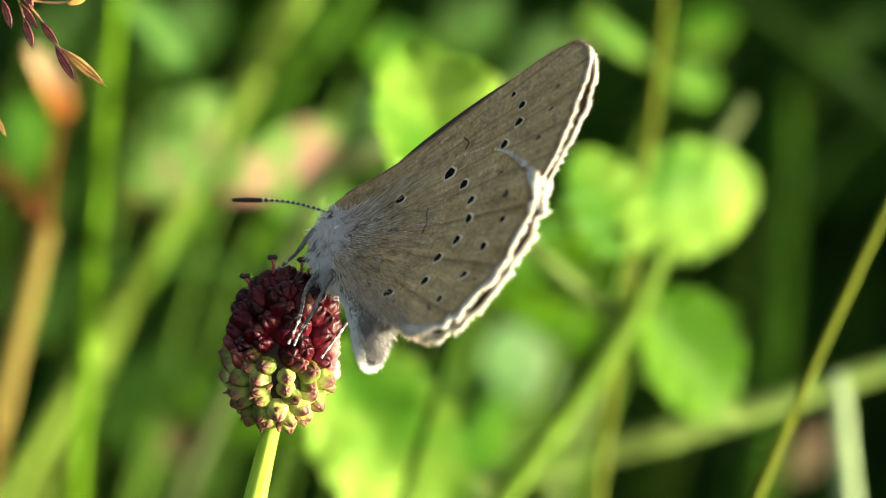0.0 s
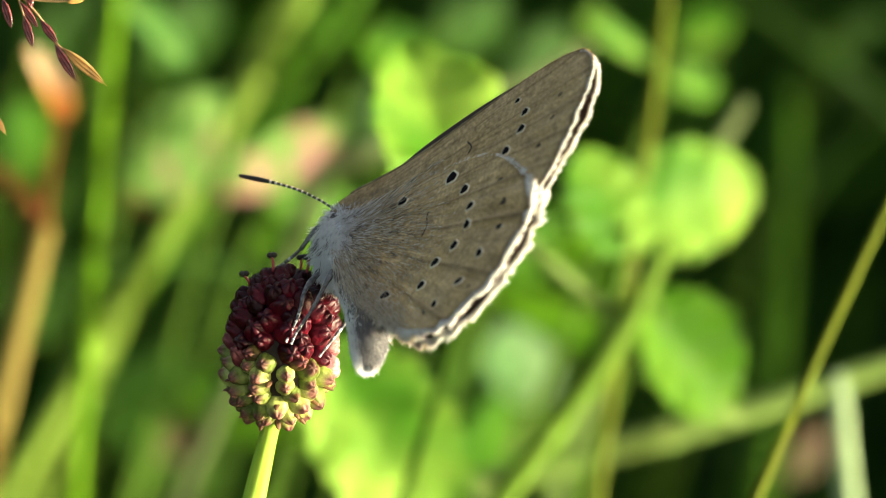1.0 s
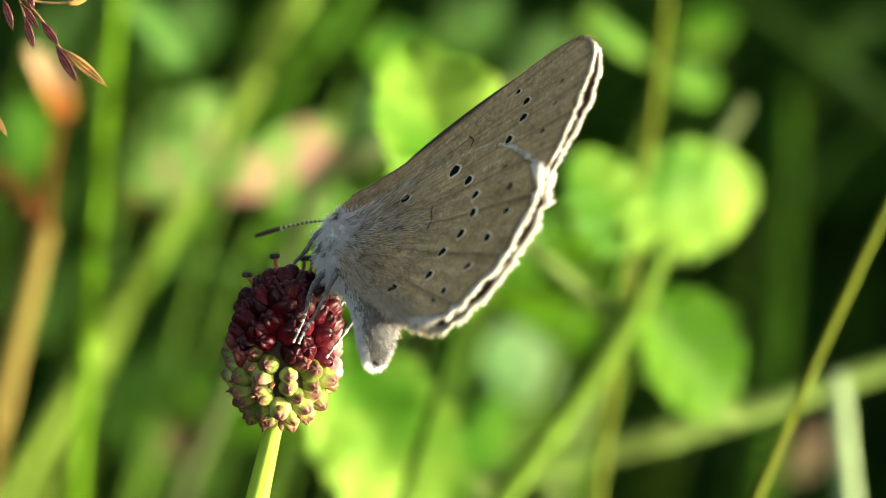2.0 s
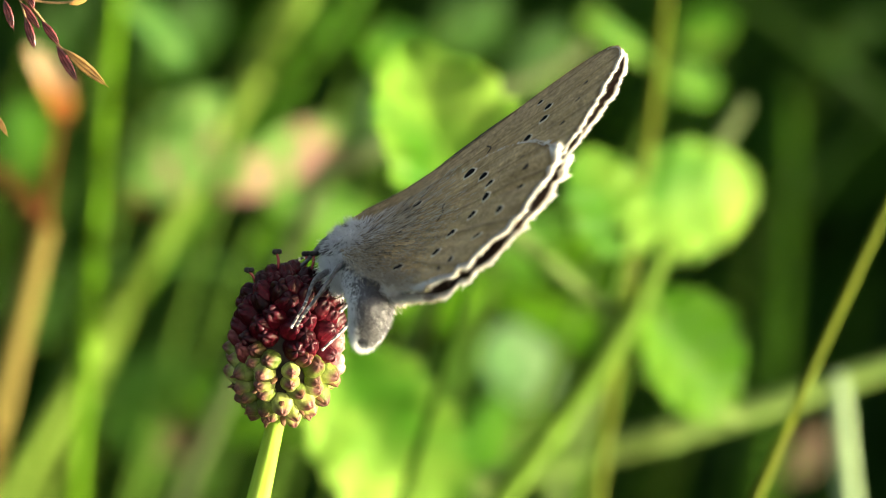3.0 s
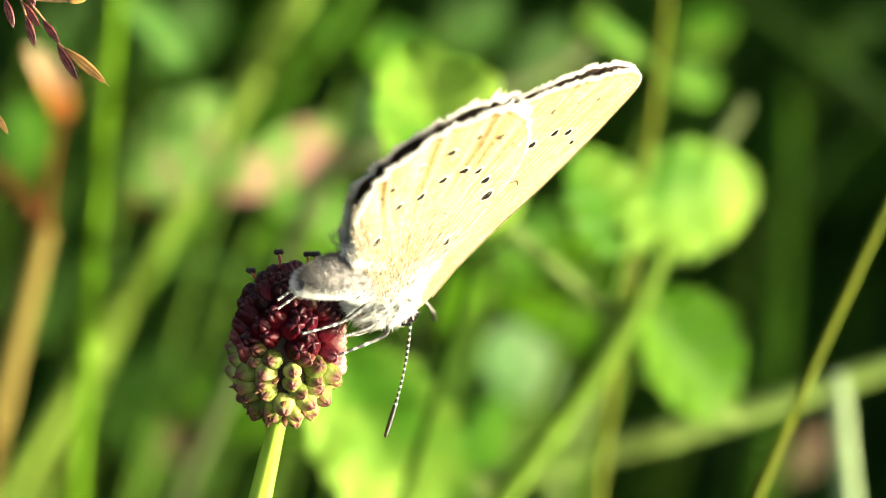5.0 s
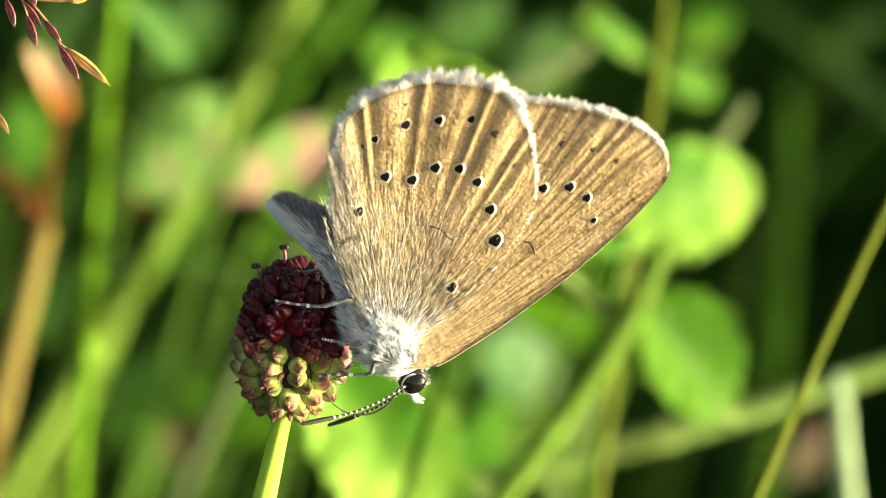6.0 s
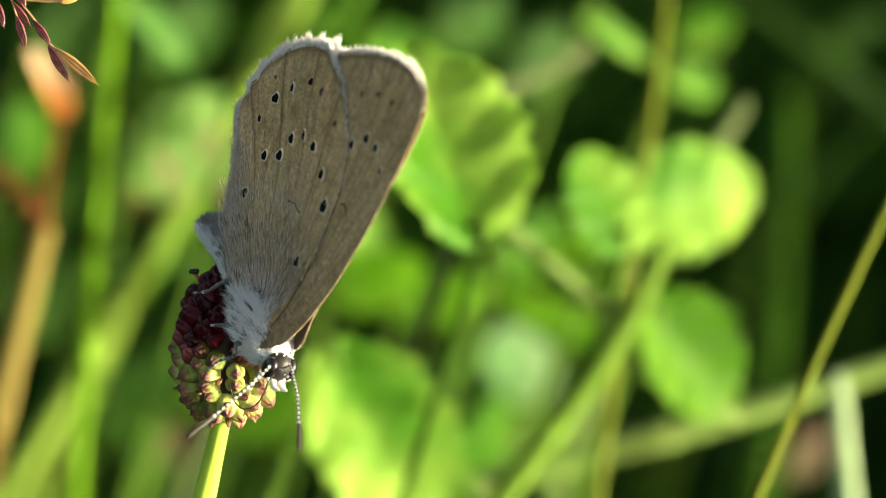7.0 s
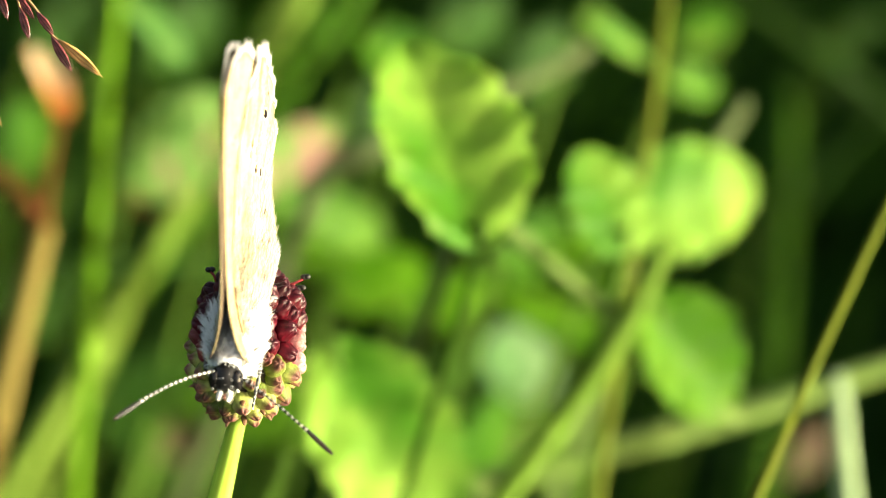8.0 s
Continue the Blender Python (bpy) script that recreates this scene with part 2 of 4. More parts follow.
def soil_material():
    m = Mat("meadow_soil", 0.95, 0.03)
    a = m.ramp(m.noise(60.0, 6.0), (0.3, (0.012, 0.018, 0.006)), (0.55, (0.022, 0.030, 0.010)), (0.8, (0.035, 0.032, 0.015)))
    m.color(a).bump(m.noise(300.0, 6.0), 0.004, 0.8)
    return m.m


M_UNDERGROWTH = undergrowth_material()
M_SOIL = soil_material()


# ---- building blocks ----
def part(name, bm, material, parent, label="", unit=MM, smooth=True):
    """Links a bmesh as one mesh object under a thing or a part."""
    if unit != 1:
        bmesh.ops.scale(bm, vec=(unit, unit, unit), verts=bm.verts)
    me = bpy.data.meshes.new(name)
    bm.to_mesh(me)
    bm.free()
    return mesh_part(name, me, material, parent, label, smooth)


def mesh_part(name, me, material, parent, label="", smooth=True):
    if material:
        for m in material if isinstance(material, (list, tuple)) else (material,):
            me.materials.append(m)
    if smooth:
        me.polygons.foreach_set("use_smooth", [True] * len(me.polygons))
    ob = new(name, me)
    ob.parent = parent
    return tagged(ob, label) if label else ob


def thing(name, label, category, group="", m=None):
    ob = new(name)
    ob.empty_display_size = 0.005
    if m is not None:
        ob.matrix_basis = m
    return tagged(ob, label, category, group)


def sheet(bm, rows, mats=None, uvs=None, closed=False):
    """A grid of quads through rows of points."""
    uvl = bm.loops.layers.uv.verify()
    vs = [[bm.verts.new(p) for p in r] for r in rows]
    n = len(vs[0])
    for i in range(len(vs) - 1):
        for j in range(n if closed else n - 1):
            k = (j + 1) % n
            f = bm.faces.new((vs[i][j], vs[i][k], vs[i + 1][k], vs[i + 1][j]))
            if mats:
                f.material_index = mats(i, j)
            for lp, (a, b) in zip(f.loops, ((i, j), (i, j + 1), (i + 1, j + 1), (i + 1, j))):
                lp[uvl].uv = uvs(a, b) if uvs else (b / n, a / max(1, len(vs) - 1))
    return vs


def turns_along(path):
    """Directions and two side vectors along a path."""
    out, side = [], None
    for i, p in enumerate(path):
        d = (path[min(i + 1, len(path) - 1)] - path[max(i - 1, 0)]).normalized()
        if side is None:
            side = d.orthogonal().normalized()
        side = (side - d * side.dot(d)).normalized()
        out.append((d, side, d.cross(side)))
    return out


def tube(bm, path, radii, n=8, mats=None, cap=True):
    path = [Vector(p) for p in path]
    rows = []
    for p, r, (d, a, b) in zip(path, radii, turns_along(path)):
        rows.append([p + r * (math.cos(t) * a + math.sin(t) * b) for t in (2 * math.pi * k / n for k in range(n))])
    vs = sheet(bm, rows, mats, lambda i, j: (j / n, i / max(1, len(rows) - 1) * 4), closed=True)
    if cap:
        for ring, i in ((vs[0][::-1], 0), (vs[-1], len(vs) - 2)):
            f = bm.faces.new(ring)
            if mats:
                f.material_index = mats(i, 0)
    return vs


def smooth_path(points, steps=6):
    """Catmull-Rom through the points."""
    ps = [Vector(p) for p in points]
    ps = [2 * ps[0] - ps[1]] + ps + [2 * ps[-1] - ps[-2]]
    out = []
    for i in range(1, len(ps) - 2):
        a, b, c, d = ps[i - 1:i + 3]
        for k in range(steps):
            t = k / steps
            out.append(0.5 * (2 * b + (c - a) * t + (2 * a - 5 * b + 4 * c - d) * t * t + (3 * b - a - 3 * c + d) * t ** 3))
    return out + [ps[-2]]


def ball(bm, centre, radii, nu=20, nv=12, rough=0.0, turn=None):
    rows = []
    for i in range(nv + 1):
        ph = math.pi * i / nv
        row = []
        for j in range(nu):
            t = 2 * math.pi * j / nu
            v = Vector((math.cos(ph), math.sin(ph) * math.cos(t), math.sin(ph) * math.sin(t)))
            k = 1 + rough * noise.noise(v * 3.0)
            v = Vector((v.x * radii[0], v.y * radii[1], v.z * radii[2])) * k
            if turn:
                v = turn @ v
            row.append(Vector(centre) + v)
        rows.append(row)
    sheet(bm, rows, closed=True)
    bmesh.ops.remove_doubles(bm, verts=bm.verts, dist=1e-6)


def hairs(rng, roots, width):
    """Tapered three-sided hairs. roots: (place, way, length, bend). Vertices and faces for from_pydata."""
    vs, fs = [], []
    for p, d, length, bend in roots:
        d = d.normalized()
        a = d.orthogonal().normalized()
        b = d.cross(a)
        k = len(vs)
        mid = p + d * length * 0.5
        tip = p + d * length + bend
        w = width * rng.uniform(0.7, 1.3)
        for c, s in ((p, w), (mid + bend * 0.3, w * 0.75)):
            for t in (0, 2.094, 4.189):
                vs.append(c + s * (math.cos(t) * a + math.sin(t) * b))
        vs.append(tip)
        for i in range(3):
            j = (i + 1) % 3
            fs.append((k + i, k + j, k + 3 + j, k + 3 + i))
            fs.append((k + 3 + i, k + 3 + j, k + 6))
    return vs, fs


def hair_part(name, rng, roots, width, material, parent, label):
    vs, fs = hairs(rng, roots, width)
    me = bpy.data.meshes.new(name)
    me.from_pydata([v * MM for v in vs], [], fs)
    return tagged(mesh_part(name, me, material, parent, label), kind="stuff")


# ---- the ground ----
def ground():
    bm = bmesh.new()
    steps = [-600, -150, -40, -10, -4, -2] + [x * 0.12 for x in range(-12, 13)] + [2, 4, 10, 40, 150, 600]
    rows = []
    for y in steps:
        rows.append([Vector((x, y, 0.012 * noise.noise(Vector((x * 4, y * 4, 0))) if abs(x) < 3 and abs(y) < 3 else 0.0)) for x in steps])
    sheet(bm, rows)
    tagged(part("ground", bm, M_SOIL, None, unit=1), "dark meadow soil under grass and leaves", "ground", kind="structure")


ground()


def behind(x, y, back):
    """A place `back` mm behind the plane of focus, on the line of sight through (x, y) mm of that plane."""
    k = 1 + back / (REACH / MM)
    return VIEW @ (Vector((x * k, y * k, -back)) * MM)


def size_behind(back):
    return MM * (1 + back / (REACH / MM))


# ---- the meadow behind ----
def wide_spot(rng):
    """Anywhere in the meadow round the flower, thinning out with distance."""
    a, r = rng.uniform(0, 2 * math.pi), 0.3 + 4.5 * rng.random() ** 0.75
    return r * math.cos(a), r * math.sin(a), rng.uniform(0.05, 0.15) * (1 + 0.4 * noise.noise(Vector((3 * r * math.cos(a), 3 * r * math.sin(a), 0))))


def meadow_spot(rng):
    """A place and a height for a plant of the meadow: dense behind the flower, thinner all round."""
    if rng.random() < 0.55:
        y = 0.10 + 1.3 * rng.random() ** 1.4
        x = rng.uniform(-0.28, 0.34) * (0.6 + 1.2 * y)
        return x, y, rng.uniform(0.04, 0.15) * (0.85 if x < 0 else 0.9)
    if rng.random() < 0.6:  # a belt of taller grass on the sunny side, out of view, added to cast shade
        return 0.30 + abs(rng.gauss(0, 0.38)), rng.gauss(0.42, 0.5), rng.uniform(0.16, 0.30)
    return wide_spot(rng)


def undergrowth():
    """Grass blades and broad small leaves, too many to count."""
    rng = random.Random(5)
    vs, fs = [], []
    for i in range(45000):
        # blades 13000 to 15500: an unseen tall clump added to shade the plants behind
        x, y, h = meadow_spot(rng) if i < 13000 else wide_spot(rng) if i >= 15500 else (rng.uniform(0.10, 0.22), rng.uniform(0.13, 0.36), rng.uniform(0.22, 0.29))
        p = Vector((x, y, 0.0))
        lean = Vector((rng.uniform(-0.6, 0.7), rng.uniform(-0.5, 0.5), 0)) * (0.3 * h if 13000 <= i < 15500 else h)
        w = rng.uniform(0.0012, 0.003) * (1 if i < 15500 else 2.0)
        a = rng.uniform(0, math.pi)
        s = Vector((math.cos(a), math.sin(a), 0)) * w
        k = len(vs)
        n = 5
        for i in range(n):
            t = i / n
            c = p + Vector((0, 0, h * t)) + lean * t * t
            vs += [c - s * (1 - t * 0.6), c + s * (1 - t * 0.6)]
        vs.append(p + Vector((0, 0, h * 0.97)) + lean)
        for i in range(n - 1):
            fs.append((k + 2 * i, k + 2 * i + 1, k + 2 * i + 3, k + 2 * i + 2))
        fs.append((k + 2 * n - 2, k + 2 * n - 1, k + 2 * n))
    me = bpy.data.meshes.new("meadow_grass")
    me.from_pydata(vs, [], fs)
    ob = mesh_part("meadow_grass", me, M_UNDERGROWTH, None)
    tagged(ob, "dense green meadow grass growing from the soil", "grass", kind="stuff")
    vs, fs = [], []
    for i in range(15000):
        x, y, h = meadow_spot(rng) if i < 7500 else wide_spot(rng)
        c = Vector((x, y, rng.uniform(0.06, 0.8) * h))
        r = rng.uniform(0.005, 0.014) * (1 if i < 7500 else 1.8)
        up = Vector((rng.uniform(-0.8, 0.8), rng.uniform(-1.0, 0.3), 1)).normalized()
        a = up.orthogonal().normalized()
        a = Matrix.Rotation(rng.uniform(0, 6.28), 3, up) @ a
        b = up.cross(a)
        k = len(vs)
        for j in range(10):
            t = 2 * math.pi * j / 10
            rr = r * (1 + 0.25 * math.cos(t))
            vs.append(c + rr * (math.cos(t) * a + 0.62 * math.sin(t) * b) + up * r * 0.25 * abs(math.sin(t)))
        fs.append(tuple(range(k, k + 6)))
        fs.append((k + 5, k + 6, k + 7, k + 8, k + 9, k))
    me = bpy.data.meshes.new("meadow_herbs")
    me.from_pydata(vs, [], fs)
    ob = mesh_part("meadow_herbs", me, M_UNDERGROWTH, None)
    tagged(ob, "small oval leaves of low meadow herbs among the grass", "herbs", kind="stuff")


undergrowth()


def leaf_blade_mesh(length, width, fold, teeth, seed, curl=0.1):
    """An oval toothed leaf along +x from its base at the origin, folded along the midrib (z up)."""
    rng = random.Random(seed)
    bm = bmesh.new()
    rows = []
    nx, ny = 34, 8
    for i in range(nx + 1):
        t = i / nx
        half = width / 2 * (math.sin(math.pi * min(1, t ** 0.92)) ** 0.55 if 0 < t < 1 else 0.0)
        tooth = 1 + teeth * (abs((i % 4) - 2) / 2 - 0.5)
        row = []
        for j in range(-ny, ny + 1):
            u = j / ny
            k = tooth if abs(j) == ny else 1
            y = half * u * k
            z = fold * abs(y) + curl * length * (t - 0.5) ** 2 * -1 + 0.035 * width * math.sin(t * 24 - abs(u) * 4) * abs(u)
            row.append(Vector((t * length, y, z + 0.02 * width * rng.uniform(-1, 1) * abs(u))))
        rows.append(row)
    sheet(bm, rows)
    bmesh.ops.solidify(bm, geom=bm.faces[:], thickness=0.25)
    return bm


def leaf(name, label, x0, y0, x1, y1, width, back, material, fold=0.25, tip_back=0.0, spin=0.0, seed=0, teeth=0.12, petiole=M_STALK_DARK):
    """A leaf whose base and tip show at (x0, y0) and (x1, y1) mm of the plane of focus, on a stalk from the ground."""
    base, ax, length, m = blade_pose(x0, y0, x1, y1, back, tip_back, spin)
    foot = Vector((base.x - ax.x * 0.004, base.y + 0.012, 0))
    root = thing(name, label, "leaf", m=Matrix.Translation(foot))
    bm = leaf_blade_mesh(length / MM, width * size_behind(back) / MM, fold, teeth, seed)
    ob = part("blade", bm, material, root)
    ob.matrix_basis = Matrix.Translation(base - foot) @ m
    bm = bmesh.new()
    top = base - foot
    pts = smooth_path([top + ax * 0.002, top * 0.985 + Vector((0, 0.0005, -0.001)), top * 0.75, top * 0.5, top * 0.25, Vector((0, 0, -0.004))], 5)
    tube(bm, pts, [0.00022 + 0.0002 * i / len(pts) for i in range(len(pts))], 7)
    part("stalk", bm, petiole, root, unit=1)
    return root


def stalk(name, label, points, width, material, category="grass stalk", drop=0.5):
    """A stalk seen through places (x, y, back) of the plane of focus, lowest first, carried on down to the ground."""
    ps = [behind(*p) for p in points]
    d = (ps[1] - ps[0]).normalized()
    way = (d * (1 - drop) + Vector((0, 0, 1)) * drop).normalized()
    foot = ps[0] - way * ((ps[0].z + 0.004) / max(0.2, way.z))
    foot.z = 0.0
    r = width / 2 * size_behind(sum(p[2] for p in points) / len(points))
    root = thing(name, label, category, m=Matrix.Translation(foot))
    near = ps[0] - d * 0.012
    low = [(near - foot) * t + Vector((0.002, 0.002, 0)) * math.sin(math.pi * t) for t in (0.25, 0.5, 0.75)]
    pts = [Vector((0, 0, -0.004))] + low + smooth_path([near - foot] + [p - foot for p in ps], 5)
    bm = bmesh.new()
    tube(bm, pts, [r * (1.15 - 0.35 * i / len(pts)) for i in range(len(pts))], 8)
    part("culm", bm, material, root, unit=1)
    k = max(3, int(len(pts) * 0.55))
    bm = bmesh.new()
    tube(bm, pts[:k], [r * (1.2 - 0.35 * i / len(pts)) for i in range(k)], 8)
    part("sheath", bm, material, root, unit=1)
    return root, foot


def side_branch(root, foot, points, width, material, name="branch"):
    bm = bmesh.new()
    pts = smooth_path([behind(*p) - foot for p in points], 5)
    r = width / 2 * size_behind(points[0][2])
    tube(bm, pts, [r * (1.0 - 0.3 * i / len(pts)) for i in range(len(pts))], 8)
    return part(name, bm, material, root, unit=1)


def blade_pose(x0, y0, x1, y1, back, tip_back, spin):
    base, tip = behind(x0, y0, back), behind(x1, y1, back + tip_back)
    ax = tip - base
    length = ax.length
    ax.normalize()
    spin += 14
    toward = VIEW.to_3x3() @ Vector((math.sin(radians(spin)), 0, math.cos(radians(spin))))
    nz = (toward - ax * toward.dot(ax)).normalized()
    return base, ax, length, Matrix((ax, nz.cross(ax), nz)).transposed().to_4x4()


def dry_blade(root, foot, x0, y0, x1, y1, width, back):
    base, ax, length, m = blade_pose(x0, y0, x1, y1, back, 4, 25)
    ob = part("leaf", leaf_blade_mesh(length / MM, width * size_behind(back) / MM, 0.5, 0.05, 10), LEAF_DRY, root, "curled orange-brown dry leaf")
    ob.matrix_basis = Matrix.Translation(base - foot) @ m


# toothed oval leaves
leaf("herb_leaf", "bright green toothed oval leaf folded along its midrib", 1.83, -0.19, -2.00, 10.17, 8.0, 44, LEAF_BRIGHT, 0.45, 4, 12, 1, petiole=M_STALK_DEEP_SHADE)
leaf("herb_leaf", "bright yellow-green round toothed leaf, sunlight in its colour", 9.06, -0.39, 6.83, 4.97, 4.6, 60, LEAF_BRIGHT, 0.15, 0, 16, 2)
leaf("herb_leaf", "bright yellow-green round toothed leaf, sunlight in its colour", 8.2, 1.7, 15.5, 3.2, 5.8, 75, LEAF_BRIGHT, 0.15, 6, 20, 3)
leaf("herb_leaf", "green pointed leaf hanging from a pale stalk", 9.9, -2.6, 14.2, -7.9, 5.8, 66, LEAF_FRESH, 0.3, 4, 18, 4)
leaf("herb_leaf", "large yellow-green leaf low in the grass, sunlight in its colour", -5.81, -4.56, 0.17, -15.53, 7.8, 60, LEAF_BRIGHT, 0.25, 0, 14, 5)
leaf("herb_leaf", "pale blue-green round leaf deep in the grass", 4.1, -7.6, 3.4, -3.6, 3.8, 119, LEAF_PALE, 0.1, 4, 2, 6)
leaf("herb_leaf", "old leaf mottled green and pink in the grass", -15.53, 3.08, -10.11, 7.25, 4.6, 110, LEAF_AGEING, 0.1, 5, 12, 7)
leaf("herb_leaf", "old leaf turning red and pink in the grass", -10.94, 2.81, -4.83, 6.14, 2.7, 104, LEAF_RED, 0.15, 6, 12, 8)
leaf("herb_leaf", "green leaf beside a reddening one", -8.72, 2.9, -2.61, 0.5, 2.8, 116, LEAF_FRESH, 0.15, 7, 10, 9)
leaf("herb_leaf", "pale green leaf out in the meadow", -15.81, 12.81, -12.47, 9.06, 1.8, 104, LEAF_BLUE, 0.15, 0, 30, 11)
leaf("herb_leaf", "green leaf in the grass, shade level set by its colour", -9.83, 0.58, -3.44, -0.25, 2.2, 150, LEAF_LIT_TONE, 0.2, 0, 20, 12)
leaf("herb_leaf", "green leaf in the grass, shade level set by its colour", 10.44, -1.08, 4.89, -0.58, 3.8, 84, LEAF_LIT_TONE, 0.2, 0, 20, 13)
leaf("herb_leaf", "green leaf in the grass, shade level set by its colour", -17.06, -8.86, -12.61, -5.53, 4.0, 160, LEAF_SHADE_TONE, 0.2, 0, 20, 14)
leaf("herb_leaf", "pale leaf behind the stalks, sunlight in its colour", 11.56, 10.31, 14.33, 11.42, 2.2, 130, LEAF_BRIGHT, 0.2, 0, 30, 15)
leaf("herb_leaf", "green leaf in the grass, shade level set by its colour", -16.78, -6.92, -10.11, -12.19, 4.6, 170, LEAF_SHADE_TONE, 0.2, 0, 30, 17)
leaf("herb_leaf", "green leaf in the grass, shade level set by its colour", -5.67, -2.19, -0.67, -0.81, 3.0, 112, LEAF_LIT_TONE, 0.2, 0, 30, 18)
leaf("herb_leaf", "green leaf in the grass, shade level set by its colour", -2.33, -3.31, 2.11, -1.64, 2.6, 108, LEAF_LIT_TONE, 0.2, 0, 25, 19)
leaf("herb_leaf", "green leaf in the grass, shade level set by its colour", -13.44, -7.2, -5.11, -8.6, 3.4, 112, LEAF_FRESH, 0.2, 0, 20, 20)
leaf("herb_leaf", "narrow curved green leaf arching over paler ones", 8.50, -4.69, 2.67, -2.19, 2.0, 100, LEAF_LIT_TONE, 0.2, 0, 20, 27)
leaf("herb_leaf", "green leaf in the grass, shade level set by its colour", -0.67, -6.92, 2.11, -4.69, 3.0, 160, LEAF_SHADE_TONE, 0.2, 0, 25, 28)
leaf("herb_leaf", "green leaf in the grass, shade level set by its colour", 0.44, -12.19, 3.22, -7.19, 3.4, 118, LEAF_MID, 0.2, 0, 25, 29)
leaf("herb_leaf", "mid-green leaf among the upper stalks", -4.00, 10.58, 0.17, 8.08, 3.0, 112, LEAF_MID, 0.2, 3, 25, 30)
leaf("herb_leaf", "mid-green leaf among the upper stalks", -0.67, 10.03, 3.22, 11.97, 3.0, 140, LEAF_SHADE_TONE, 0.2, 3, 25, 31)
leaf("herb_leaf", "mid-green leaf among the upper stalks", 3.22, 7.53, 6.28, 10.86, 3.2, 150, LEAF_SHADE_TONE, 0.2, 3, 25, 23)
leaf("herb_leaf", "narrow leaf leaning between the stalks, sunlight in its colour", 6.83, 11.69, 10.17, 9.19, 1.2, 100, LEAF_BRIGHT, 0.2, 4, 20, 24)
leaf("herb_leaf", "small sunlit leaf hanging between the stalks", 11.00, 8.64, 13.64, 7.67, 1.9, 110, LEAF_FRESH, 0.2, 4, 20, 32)
leaf("herb_leaf", "mid-green leaf among the upper stalks", -21.22, 3.08, -20.11, 7.25, 3.0, 140, LEAF_MID, 0.2, 3, 25, 25)
leaf("herb_leaf", "green leaf with deep shade put into its colour", 18.50, 9.75, 21.56, 11.14, 1.8, 168, LEAF_SHADE_TONE, 0.2, 3, 20, 33)
leaf("herb_leaf", "green leaf with deep shade put into its colour", 19.06, 9.19, 21.56, 6.69, 1.8, 165, LEAF_DEEP_SHADE_TONE, 0.2, 3, 20, 34)
leaf("herb_leaf", "green leaf with deep shade put into its colour", 15.72, 0.03, 17.39, 5.03, 2.6, 165, LEAF_DEEP_SHADE_TONE, 0.2, 3, 20, 35)
leaf("herb_leaf", "soft mid-green leaf far back between the stalks", -20.5, 9.5, -16.5, 12.2, 3.4, 150, LEAF_SHADE_TONE, 0.2, 3, 22, 40)
leaf("herb_leaf", "soft mid-green leaf far back between the stalks", -14.5, 9.0, -11.0, 12.3, 3.2, 150, LEAF_SHADE_TONE, 0.2, 3, 22, 41)
leaf("herb_leaf", "soft mid-green leaf far back between the stalks", -9.5, 9.5, -4.5, 11.8, 3.4, 165, LEAF_MID, 0.2, 3, 22, 42)
leaf("herb_leaf", "soft mid-green leaf far back between the stalks", -4.0, 4.5, -2.2, 8.6, 3.0, 150, LEAF_SHADE_TONE, 0.2, 3, 22, 43)
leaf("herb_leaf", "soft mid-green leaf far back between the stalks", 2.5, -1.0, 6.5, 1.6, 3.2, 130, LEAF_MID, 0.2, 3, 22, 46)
leaf("herb_leaf", "soft mid-green leaf far back between the stalks", -21.5, -4.0, -18.5, -1.0, 3.6, 160, LEAF_SHADE_TONE, 0.2, 3, 22, 47)
leaf("withered_leaf", "withered brown leaf low among the stalks", 16.83, -11.08, 19.06, -8.86, 2.2, 125, LEAF_BROWN, 0.2, 3, 30, 21, 0.05)
leaf("withered_leaf", "withered brown leaf low among the stalks", -14.28, -9.97, -12.06, -8.86, 1.8, 120, LEAF_BROWN, 0.2, 3, 30, 22, 0.05)
leaf("withered_leaf", "withered brown leaf low among the stalks", 1.83, -10.81, 4.06, -8.58, 2.0, 125, LEAF_BROWN, 0.2, 3, 30, 36, 0.05)
leaf("withered_leaf", "small rusty leaf behind the stalks", -15.81, 2.53, -13.72, 2.94, 1.6, 120, LEAF_RUST, 0.2, 3, 20, 37, 0.05)

# stalks and blades
stalk("grass_stalk", "broad pale green grass stalk leaning over", ((-21.22, -11.64, 112), (-13.44, 1.14, 114), (-7.33, 11.69, 116), (-5.11, 15.58, 117)), 1.15, M_STALK_OLDGREEN, drop=0.2)
stalk("grass_stalk", "upright bright green grass stalk", ((-17.56, -5.53, 92), (-16.92, 3.08, 94), (-16.00, 12.81, 96), (-15.81, 16.14, 97)), 0.62, M_STALK_GREEN)
stalk("grass_stalk", "green grass stalk leaning behind others, shade put into its colour", ((-13.17, 0.58, 118), (-8.17, 6.97, 119), (-4.00, 12.81, 120), (-2.33, 15.03, 121)), 0.9, M_STALK_SHADE_TONE, drop=0.3)
stalk("grass_stalk", "broad light green stalk rising from the grass", ((2.94, -12.19, 61), (7.11, -6.64, 62), (9.26, -3.31, 62.5), (11.0, 0.33, 63)), 1.3, M_STALK_LIME, drop=0.2)
stalk("grass_stalk", "slender olive stalk rising past a round leaf", ((7.53, -12.19, 62), (8.78, -3.31, 64), (9.56, 1.69, 66), (10.44, 7.81, 68), (11.06, 12.81, 70), (11.42, 16.14, 71)), 0.55, M_STALK_OLIVE)
